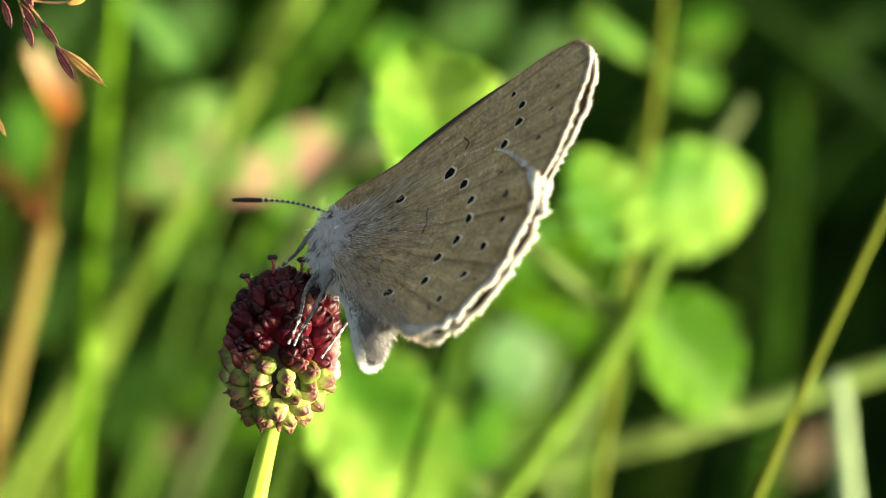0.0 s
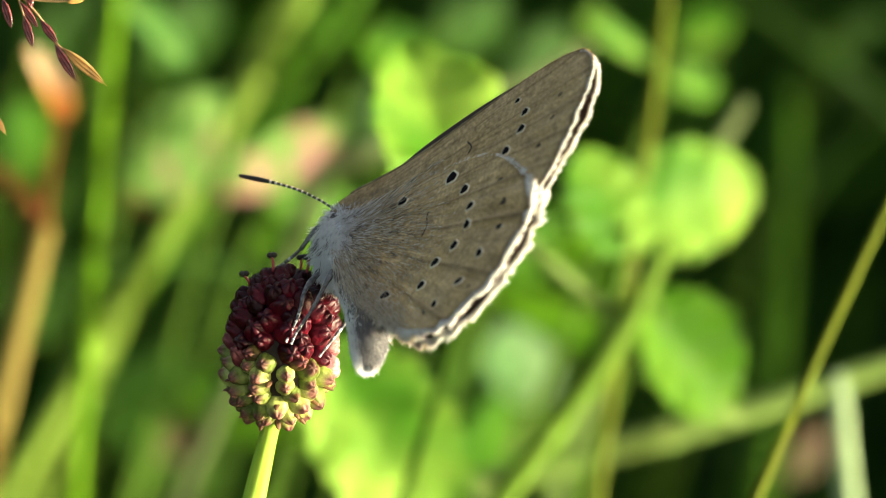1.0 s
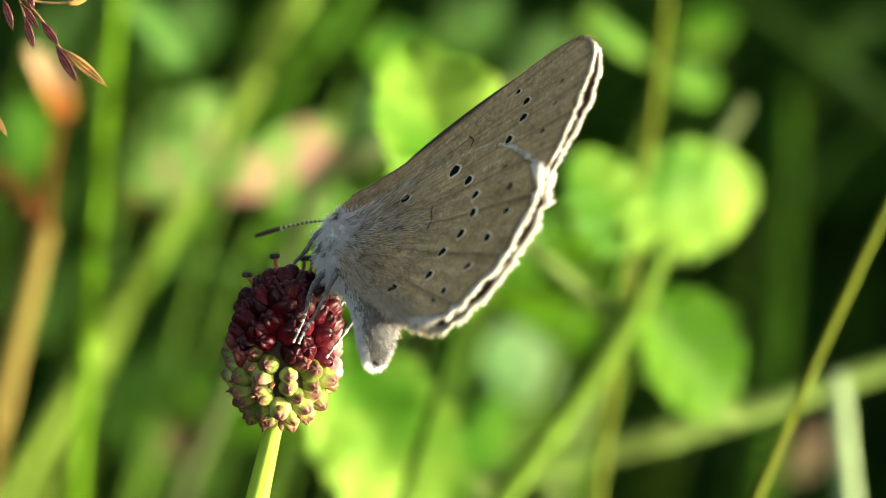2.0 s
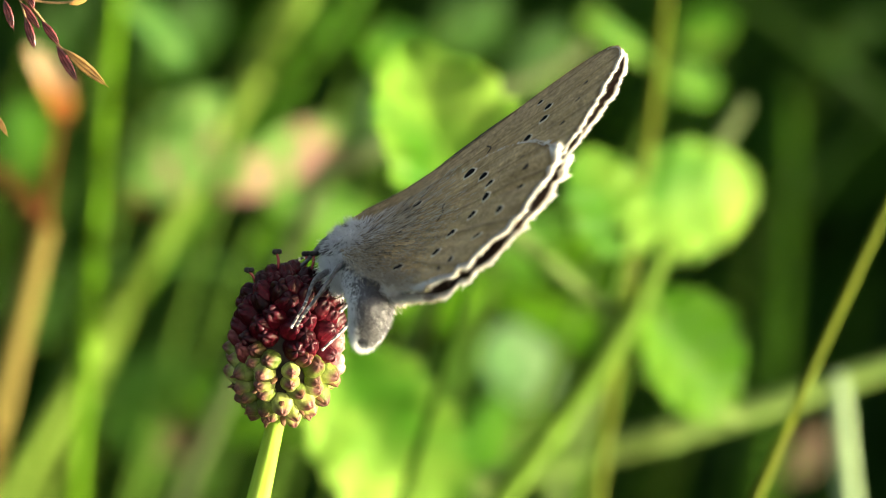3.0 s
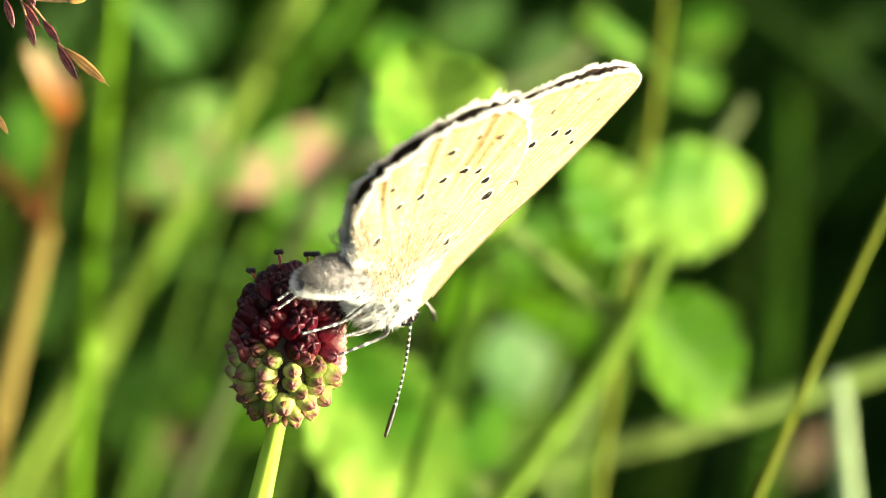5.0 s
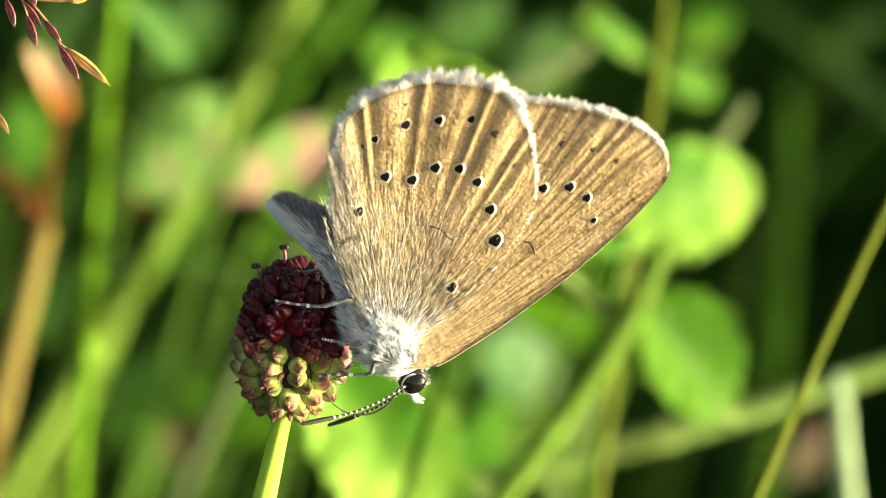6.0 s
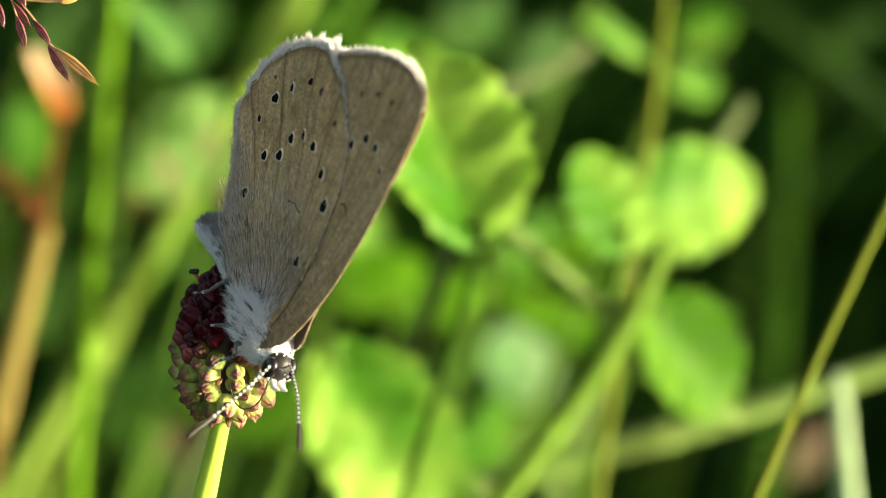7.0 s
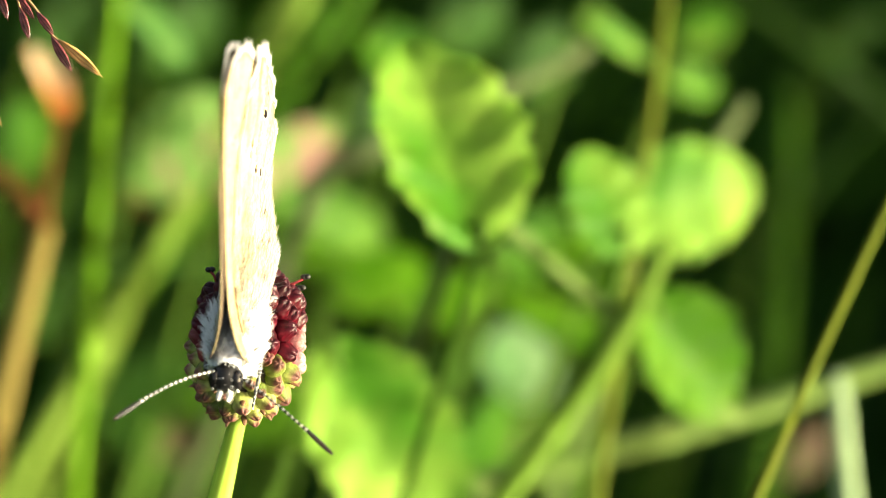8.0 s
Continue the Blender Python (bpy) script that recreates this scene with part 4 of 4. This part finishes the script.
def spots(fore, s, w):
    for lst, me, name in ((FORE_SPOTS if fore else HIND_SPOTS, SPOT, "spot"), (FORE_MARKS if fore else HIND_MARKS, MARK, "mark")):
        for x, z, r in lst:
            ob = new(name, me)
            ob.parent = w
            e = 0.15
            gx = (wing_y(fore, x + e, z) - wing_y(fore, x - e, z)) / (2 * e)
            gz = (wing_y(fore, x, z + e) - wing_y(fore, x, z - e)) / (2 * e)
            n = Vector((-gx, 1, -gz)).normalized()
            n.y *= s
            fx = Vector((1, s * gx, 0)).normalized()
            fz = fx.cross(n)
            m = Matrix((fx, n, fz)).transposed().to_4x4()
            y = wing_y(fore, x, z) + 0.006
            ob.matrix_basis = Matrix.Translation(Vector((x, s * y, z)) * MM) @ m @ Matrix.Diagonal((r * 0.78, 1.0, r * 0.96, 1))
    # the short dark bar at the end of the cell
    bm = bmesh.new()
    ends = ((1.92, 8.75), (1.33, 9.0), (1.0, 8.7)) if fore else ((-0.95, 6.03), (-1.25, 5.85), (-1.75, 5.82), (-2.3, 5.4))
    pts = smooth_path([(x, s * (wing_y(fore, x, z) - 0.02), z) for x, z in ends], 4)
    tube(bm, pts, [0.02] + [0.055] * (len(pts) - 2) + [0.02], 6)
    part("cell_bar", bm, M_MARK, w)


ABDOMEN = ((-0.4, 0.3, 1.2), (-2.1, 0.75, 1.35), (-3.6, 1.0, 1.4), (-4.9, 0.9, 1.32), (-5.8, 0.66, 1.14), (-6.5, 0.42, 0.92), (-6.95, 0.26, 0.68), (-7.2, 0.14, 0.3))


def butterfly():
    rng = random.Random(21)
    root = thing("butterfly", "grey-brown butterfly with black eyespots, wings closed, on a burnet head", "butterfly")
    bm = bmesh.new()
    ball(bm, (1.0, 0, 0.25), (2.4, 1.25, 1.45), 24, 16, 0.06)
    thorax = part("thorax", bm, M_BODY, root, "thorax covered in blue-grey fur")
    bm = bmesh.new()
    ps = smooth_path([(x, 0, z) for x, z, r in ABDOMEN], 5)
    rr = smooth_path([(r, 0, 0) for x, z, r in ABDOMEN], 5)
    tube(bm, ps, [max(0.05, r.x) * (1 + 0.04 * math.cos(i * 2 * math.pi / 3.4)) * 0.78 for i, r in enumerate(rr)], 20)
    abdomen = part("abdomen", bm, M_ABDOMEN, root, "pale grey abdomen")
    bm = bmesh.new()
    ball(bm, (3.55, 0, 0.0), (0.72, 0.72, 0.78), 20, 12, 0.05)
    head = part("head", bm, M_BLACK, root, "black head with white hair")
    for s in (1, -1):
        bm = bmesh.new()
        ball(bm, (3.72, s * 0.52, 0.02), (0.5, 0.34, 0.62), 20, 14)
        part("eye", bm, M_EYE, head, "glossy black compound eye")
        bm = bmesh.new()
        tube(bm, [Vector((3.72 + 0.47 * math.cos(k * math.pi / 12), s * 0.60, 0.02 + 0.58 * math.sin(k * math.pi / 12))) for k in range(9, 24)], [0.02] + [0.065] * 13 + [0.02], 7)
        part("eye_rim", bm, M_WHITE, head, "rim of white scales")
        bm = bmesh.new()
        tube(bm, smooth_path([(4.0, s * 0.2, -0.35), (4.45, s * 0.24, -0.55), (4.85, s * 0.22, -0.3)], 4), [0.12, 0.14, 0.15, 0.15, 0.15, 0.13, 0.1, 0.07, 0.02], 7)
        part("palp", bm, M_WHITE, head, "white palp")
    # fur
    roots, specks = [], []
    for _ in range(1000):
        t, c = rng.uniform(0, 2 * math.pi), rng.uniform(-0.95, 0.98)
        q = math.sqrt(1 - c * c)
        n = Vector((c, q * math.cos(t), q * math.sin(t)))
        if n.x > 0.76 and n.z > -0.3 and abs(n.y) < 0.5:
            continue
        p = Vector((1.0 + 2.35 * n.x, 1.22 * n.y, 0.25 + 1.42 * n.z))
        d = n * 0.75 + Vector((-0.9 + rng.uniform(-0.6, 0.4), rng.uniform(-0.45, 0.45), rng.uniform(-0.45, 0.45)))
        length = rng.uniform(0.3, 0.8) * (1.15 if n.z > 0.3 else 1.0)
        bend = Vector((rng.uniform(-0.3, 0), rng.uniform(-0.15, 0.15), rng.uniform(-0.15, 0.15)))
        lot = specks if rng.random() < 0.09 else roots
        for k in range(14):
            o = Vector((rng.gauss(0, 0.11), rng.gauss(0, 0.08), rng.gauss(0, 0.11)))
            lot.append((p + o, d - o * 0.5 + Vector((rng.gauss(0, 0.08), rng.gauss(0, 0.08), rng.gauss(0, 0.08))), length * rng.uniform(0.7, 1.15), bend))
    hair_part("fur", rng, roots, 0.017, M_FUR, thorax, "long blue-grey fur")
    hair_part("fur", rng, specks, 0.020, M_DARK_FUR, thorax, "scattered dark hair")
    roots = []
    for _ in range(380):
        t, c = rng.uniform(0, 2 * math.pi), rng.uniform(-0.9, 0.98)
        q = math.sqrt(1 - c * c)
        n = Vector((c, q * math.cos(t), q * math.sin(t)))
        if abs(n.y) > 0.5 or (n.x > 0.1 and rng.random() < 0.75):
            continue
        roots.append((Vector((3.55, 0, 0)) + Vector((0.7 * n.x, 0.7 * n.y, 0.76 * n.z)), n + Vector((0.1, 0, 0)), rng.uniform(0.12, 0.28), Vector((0, 0, 0))))
    hair_part("fur", rng, roots, 0.014, M_FUR, head, "short black and white hair")
    above, below = [], []
    for _ in range(6500):
        i = rng.randrange(2, len(ps))
        c, r = ps[i], rr[i].x * 0.78
        t = rng.uniform(0, 2 * math.pi)
        n = Vector((0, math.cos(t), math.sin(t)))
        d = n * 0.3 + Vector((-1.0, rng.uniform(-0.15, 0.15), rng.uniform(-0.15, 0.15)))
        (above if n.z + rng.uniform(-0.3, 0.3) > 0.15 else below).append((c + n * r * 0.99 + Vector((rng.uniform(-0.2, 0.2), 0, 0)), d, rng.uniform(0.25, 0.6), Vector((0, 0, 0))))
    hair_part("fur", rng, above, 0.017, M_GREY_FUR, abdomen, "short slate-grey fur")
    hair_part("fur", rng, below, 0.017, M_FUR, abdomen, "white fur on the flanks and underside")
    roots = []
    for _ in range(2600):
        x = rng.uniform(-5.0, 0.5)
        roots.append((Vector((x, rng.uniform(-0.5, 0.5), 1.7)), Vector((-0.7 + rng.uniform(-0.4, 0.3), rng.uniform(-0.35, 0.35), rng.uniform(0.5, 1.2))), rng.uniform(0.7, 1.6), Vector((0, 0, 0))))
    hair_part("fur", rng, roots, 0.015, M_FUR, abdomen, "long pale hair on the back")
    for s, side in ((1, "left"), (-1, "right")):
        f = wing("forewing", True, s, root, "grey-brown forewing underside with black eyespots and white fringe")
        h = wing("hindwing", False, s, root, "grey-brown hindwing underside with rows of eyespots")
        spots(True, s, f)
        spots(False, s, h)
        # hair on the root and the inner margin of the hindwing
        roots, dark, pale = [], [], []
        for _ in range(8500):
            if rng.random() < 0.68:
                a, q = rng.uniform(-1.7, 0.25), abs(rng.gauss(0, 2.6)) + 0.6
                q = min(q * 1.5 if a < -0.35 else q, rng.uniform(6.0, 8.5))
                x, z = HIND_ROOT.x + q * math.sin(a), HIND_ROOT.y + q * math.cos(a) + 0.3
            else:
                u = rng.random()
                x, z = -0.5 - 8.0 * u + rng.uniform(-0.2, 0.6), 0.5 + 2.9 * u * u + 0.9 * u + abs(rng.gauss(0.1, 0.7))
            if z < 0.35 + (0.045 * x * x if x < 0 else 0.0) or x > 2.0:
                continue
            p = Vector((x, s * (wing_y(False, x, z) - 0.02), z))
            away = Vector((x - 1.7, 0, z + 0.3)).normalized()
            d = away + Vector((rng.uniform(-0.3, 0.1), s * rng.uniform(0.02, 0.16), rng.uniform(-0.15, 0.15)))
            q = (Vector((x, z)) - HIND_ROOT).length
            clump = noise.noise(Vector((x * 1.7, z * 1.7, 3.1)))
            lot = dark if rng.random() < 0.10 + 0.7 * max(0.0, clump) and x > -5 and q < 6 else pale if rng.random() < 1.1 - q / 3.2 else roots
            lot.append((p, d, rng.uniform(0.3, 0.8), Vector((0, 0, 0))))
        hair_part("fur", rng, roots, 0.015, M_TAN_FUR, h, "tan hair on the wing root")
        hair_part("fur", rng, pale, 0.018, M_FUR, h, "blue-grey hair on the wing root")
        hair_part("fur", rng, dark, 0.016, M_DARK_FUR, h, "scattered dark hair on the wing root")
    # legs
    legs = {1: (((1.94, 0.9, 0.02), (1.85, 1.3, -0.46), (1.43, 1.2, -1.6), (1.59, 1.0, -2.9), (1.83, 0.9, -3.6)), ((-1.35, 1.0, 0.3), (-2.19, 1.3, 0.11), (-3.28, 1.3, -1.0), (-3.74, 1.1, -2.24), (-4.12, 1.0, -2.77)),
                ((-0.4, 0.8, -0.7), (-1.6, 1.3, -1.3), (-2.4, 1.2, -1.8), (-2.9, 1.1, -2.2), (-3.6, 0.9, -3.2))),
            -1: (((1.66, -0.9, -0.24), (1.68, -1.3, -0.71), (1.93, -1.3, -1.24), (1.17, -1.2, -2.42), (0.69, -1.0, -3.45)), ((0.53, -1.0, -0.35), (0.29, -1.3, -0.86), (-0.27, -1.3, -1.47), (-0.55, -1.25, -1.8), (-0.79, -1.2, -2.05)),
                 ((-1.3, -1.0, 0.5), (-1.76, -1.2, 0.06), (-2.15, -1.3, -0.98), (-2.79, -1.2, -1.87), (-3.63, -1.0, -2.83)))}
    for s in (1, -1):
        for pts in legs[s]:
            bm = bmesh.new()
            path = smooth_path(pts, 7)
            n = len(path)
            band = [0.15 if i < 7 else 0.105 if i < 14 else 0.085 if i < 21 else 0.065 for i in range(n)]
            tube(bm, path, [b * (1.1 if i % 3 else 0.95) for i, b in enumerate(band)], 8, lambda i, j: 1 if i > 16 and i % 3 == 0 else 0)
            part("leg", bm, (M_LEG, M_WHITE), root, "grey scaled leg with white rings on the foot")
    bm = bmesh.new()
    pr = smooth_path([(0, 0, 0), (0.36, 0, -0.8), (0.42, 0, -1.52), (0.22, 0, -2.2), (-0.3, 0, -2.87), (-1.04, 0, -3.2), (-1.82, 0, -3.16)], 6)
    tube(bm, pr, [0.06 - 0.03 * i / len(pr) for i in range(len(pr))], 7)
    proboscis = part("proboscis", bm, M_PROBOSCIS, root, "thin dark curved proboscis")
    ant = {}
    for s, side in ((1, "left"), (-1, "right")):
        bm = bmesh.new()
        n = 66
        path, rad = [], []
        for i in range(n + 1):
            t = i / n
            path.append(Vector((6.5 * t, s * 0.0, 0.55 * math.sin(math.pi * t) * (1 - 0.3 * t))))
            club = max(0.0, (t - 0.68) / 0.32)
            rad.append(0.060 + 0.066 * math.sin(math.pi * min(1, club * 0.93)) ** 0.8 - (0.06 if i == n else 0))
        tube(bm, path, rad, 9, lambda i, j: (2 if i > n - 3 or j in (1, 2, 5, 6) else 0) if i > n * 0.76 else (1 if i % 3 == 0 else 0))
        a = part("antenna", bm, (M_BLACK, M_WHITE, M_CLUB), root, "black antenna with white rings and a dark club")
        a.location = Vector((3.6, s * 0.35, 0.45)) * MM
        ant[s] = a
    return root, ant, proboscis, abdomen, head


BUTTERFLY_THING, ANTENNA, PROBOSCIS, ABDOMEN_PART, HEAD_PART = butterfly()

# seconds; place in the subject's space, mm; turn as a quaternion
BUTTERFLY = (
    (0.0, -4.99, -0.77, 1.26, 0.6699, -0.0020, 0.5326, 0.5173),
    (0.5, -4.95, -0.63, 1.28, 0.6844, 0.0052, 0.5175, 0.5136),
    (1.0, -4.93, -0.75, 1.31, 0.6870, 0.0025, 0.5176, 0.5101),
    (1.5, -4.61, -0.81, 1.32, 0.6769, 0.0074, 0.5288, 0.5120),
    (1.7, -4.75, -0.79, 1.21, 0.6748, 0.0006, 0.5274, 0.5163),
    (2.8, -4.54, -0.94, 1.47, 0.6776, -0.0808, 0.6089, 0.4045),
    (3.0, -4.51, -0.98, 1.46, 0.6838, -0.0790, 0.6104, 0.3921),
    (3.5, -4.60, -0.79, 1.61, 0.6920, -0.0826, 0.5859, 0.4135),
    (4.0, -4.52, -0.85, 1.50, 0.7533, -0.0900, 0.5292, 0.3800),
    (4.2, -4.31, -0.88, 1.55, 0.7593, -0.0941, 0.5386, 0.3530),
    (4.5, -4.01, -0.93, 1.62, 0.7671, -0.1000, 0.5516, 0.3119),
    (4.7, -3.49, -1.41, 1.62, 0.7732, -0.2085, 0.5557, 0.2233),
    (5.8, -3.92, -3.62, 2.81, 0.7760, -0.4655, 0.3727, -0.2055),
    (6.0, -3.59, -3.49, 2.88, 0.7483, -0.4898, 0.3235, -0.3090),
    (6.2, -4.06, -2.93, 2.87, 0.7400, -0.5269, 0.2533, -0.3325),
    (6.4, -4.95, -2.82, 2.75, 0.7338, -0.5531, 0.1981, -0.3410),
    (6.5, -5.06, -2.86, 2.67, 0.7308, -0.5640, 0.1753, -0.3425),
    (6.6, -5.05, -3.33, 3.09, 0.7074, -0.5518, 0.1076, -0.4283),
    (6.7, -5.19, -3.72, 3.25, 0.7023, -0.5293, 0.0700, -0.4708),
    (6.8, -5.96, -3.75, 3.42, 0.6952, -0.5052, 0.0306, -0.5104),
    (6.9, -7.49, -3.36, 3.58, 0.6861, -0.4797, -0.0104, -0.5469),
    (7.0, -9.10, -3.02, 3.74, 0.6752, -0.4525, -0.0527, -0.5802),
    (7.1, -9.43, -2.58, 3.93, 0.6526, -0.4274, -0.1121, -0.6155),
    (7.2, -9.69, -2.18, 4.12, 0.6267, -0.3995, -0.1712, -0.6468),
    (7.3, -8.73, -2.38, 4.31, 0.6224, -0.3876, -0.2065, -0.6479),
    (7.4, -6.92, -2.65, 4.50, 0.6177, -0.3749, -0.2415, -0.6478),
    (7.5, -6.84, -2.49, 4.58, 0.6205, -0.3416, -0.2573, -0.6572),
    (7.6, -7.19, -3.00, 4.69, 0.6073, -0.3445, -0.2846, -0.6569),
    (7.7, -8.07, -3.27, 4.70, 0.6017, -0.3275, -0.2931, -0.6669),
    (7.8, -9.03, -3.51, 4.70, 0.5956, -0.3106, -0.3020, -0.6765),
    (7.9, -9.41, -3.69, 4.71, 0.5890, -0.2937, -0.3110, -0.6856),
    (8.0, -9.86, -3.78, 4.64, 0.5995, -0.2701, -0.3053, -0.6887),
)
# seconds; shift of the flower in the subject's space, mm
FLOWER = (
    (0.0, 0.00, 0.00),
    (0.5, 0.00, 0.19),
    (1.0, -0.03, 0.11),
    (1.5, 0.31, 0.11),
    (1.7, 0.11, 0.06),
    (2.8, 0.19, 0.19),
    (3.0, 0.22, 0.28),
    (3.5, 0.17, 0.31),
    (4.0, 0.17, 0.19),
    (4.5, 0.44, 0.39),
    (4.7, 0.39, 0.28),
    (5.8, 0.08, 0.31),
    (5.9, 0.28, 0.33),
    (6.0, 0.56, 0.50),
    (6.1, 0.58, 0.61),
    (6.2, 0.36, 1.03),
    (6.3, 0.28, 1.03),
    (6.4, -0.31, 1.11),
    (6.5, -0.33, 1.06),
    (6.6, 0.14, 0.47),
    (6.7, 0.36, -0.06),
    (6.8, -0.06, -0.22),
    (6.9, -1.22, 0.03),
    (7.0, -2.47, 0.22),
    (7.1, -2.69, 0.53),
    (7.2, -2.83, 0.78),
    (7.3, -1.78, 0.64),
    (7.4, 0.14, 0.42),
    (7.5, 0.31, 0.36),
    (7.6, 0.14, 0.33),
    (7.7, -0.56, 0.28),
    (7.8, -1.33, 0.25),
    (7.9, -1.53, 0.28),
    (8.0, -1.69, 0.31),
)
# seconds; the way an antenna points in the butterfly's space
ANTENNA_LEFT = (
    (0.0, 0.52, 0.46, -0.72),
    (0.5, 0.55, 0.52, -0.65),
    (1.0, 0.56, 0.57, -0.60),
    (1.5, 0.47, 0.54, -0.70),
    (1.7, 0.44, 0.25, -0.86),
    (2.8, 0.71, 0.08, -0.70),
    (3.5, -0.90, 0.43, 0.06),
    (4.0, 0.41, 0.42, -0.81),
    (4.2, 0.53, 0.37, -0.77),
    (4.5, 0.58, 0.39, -0.72),
    (4.7, 0.99, 0.08, -0.14),
    (5.8, 0.38, 0.47, -0.79),
    (6.0, 0.00, 0.26, -0.97),
    (6.2, -0.16, 0.44, -0.88),
    (6.4, 0.17, 0.70, -0.69),
    (6.5, 0.20, 0.65, -0.73),
    (6.6, 0.13, 0.60, -0.79),
    (6.8, 0.56, -0.82, -0.12),
    (6.9, 0.72, -0.70, 0.04),
    (7.0, 0.96, -0.28, 0.06),
    (7.2, 0.89, 0.24, -0.38),
    (7.5, 0.76, 0.45, -0.47),
    (8.0, 0.53, 0.82, -0.23),
)
ANTENNA_RIGHT = (
    (0.0, 0.78, -0.63, 0.05),
    (4.2, 0.64, -0.46, -0.62),
    (4.5, 0.37, -0.81, -0.45),
    (4.7, 0.15, -0.64, -0.75),
    (5.8, -0.02, -0.63, -0.78),
    (6.0, -0.31, -0.53, -0.79),
    (6.2, 0.00, -0.79, -0.62),
    (6.4, 0.49, -0.67, -0.57),
    (6.5, 0.19, -0.60, -0.78),
    (6.6, 0.08, -0.79, -0.61),
    (6.8, 0.29, -0.76, -0.58),
    (6.9, 0.50, -0.63, -0.60),
    (7.0, 0.53, -0.78, -0.34),
    (7.2, 0.45, -0.86, -0.25),
    (7.5, 0.39, -0.88, -0.28),
    (8.0, 0.75, -0.65, 0.12),
)
PANICLE = (
    (0.0, 0.00, 0.00),
    (1.0, 0.00, 0.06),
    (1.5, 0.03, 0.00),
    (3.0, 0.08, 0.00),
    (3.5, 0.17, 0.08),
    (4.0, 0.19, 0.06),
    (4.5, 0.08, 0.06),
    (6.0, 0.17, 0.08),
    (6.5, 0.11, 0.08),
    (7.0, -0.36, 0.06),
    (7.5, -0.22, 0.31),
    (8.0, -0.19, 0.47),
)


TUCK = Vector((-0.9, -0.5, 0.1))  # mm


def tucked(t):
    """How far the head is drawn in behind the fur: at first wholly, not at all once the butterfly has turned."""
    return max(0.0, min(1.0, (5.6 - t) / 0.9))


def antenna_pose(s, way, t):
    x = Vector(way).normalized()
    y = Vector((0, 1, 0)) - x * x.y
    y.normalize()
    m = Matrix((x, y, x.cross(y))).transposed().to_4x4()
    return Matrix.Translation((Vector((3.6, s * 0.35, 0.45)) + TUCK * tucked(t)) * MM) @ m


def sway(shift, base):
    return Matrix.Translation(base + VIEW.to_3x3() @ (Vector((*shift, 0)) * MM))


def motions():
    q0 = VIEW.to_quaternion()
    rows = []
    for t, x, y, z, *q in BUTTERFLY:
        turn = (q0 @ Quaternion(q)).to_matrix().to_4x4()
        rows.append((t, Matrix.Translation(VIEW @ (Vector((x, y, z)) * MM)) @ turn))
    walk(BUTTERFLY_THING, rows)
    walk(FLOWER_THING, [(t, sway((x, y), FLOWER_FOOT)) for t, x, y in FLOWER])
    walk(PANICLE_THING, [(t, sway((x, y), PANICLE_FOOT)) for t, x, y in PANICLE])
    walk(PROBOSCIS, [(t, Matrix.Translation((Vector((3.57, 0, -0.9)) + TUCK * tucked(t)) * MM) @ pose(0, 0, 0, 0, a, 0)) for t, a in ((0, 62), (4.7, 62), (5.7, 0), (6.9, 0), (7.3, 40), (8.0, 40))])
    hinge = Matrix.Translation(Vector((-0.4, 0, 0.3)) * MM)
    walk(ABDOMEN_PART, [(t, hinge @ pose(0, 0, 0, 0, a, b) @ hinge.inverted()) for t, a, b in ((0, 6, 1), (1.7, 5, 3), (3.5, -2, 3), (4.0, 3, 4), (4.5, 3, 7), (4.7, -2, 9), (5.8, -6, -10), (6.0, -6, -13), (6.5, -15, -18), (7.0, -14, -4), (8.0, -10, 0))])
    walk(HEAD_PART, [(t, Matrix.Translation(TUCK * tucked(t) * MM)) for t in (0, 4.7, 5.6, 8.0)])
    walk(ANTENNA[1], [(t, antenna_pose(1, w, t)) for t, *w in ANTENNA_LEFT])
    walk(ANTENNA[-1], [(t, antenna_pose(-1, w, t)) for t, *w in ANTENNA_RIGHT])


motions()
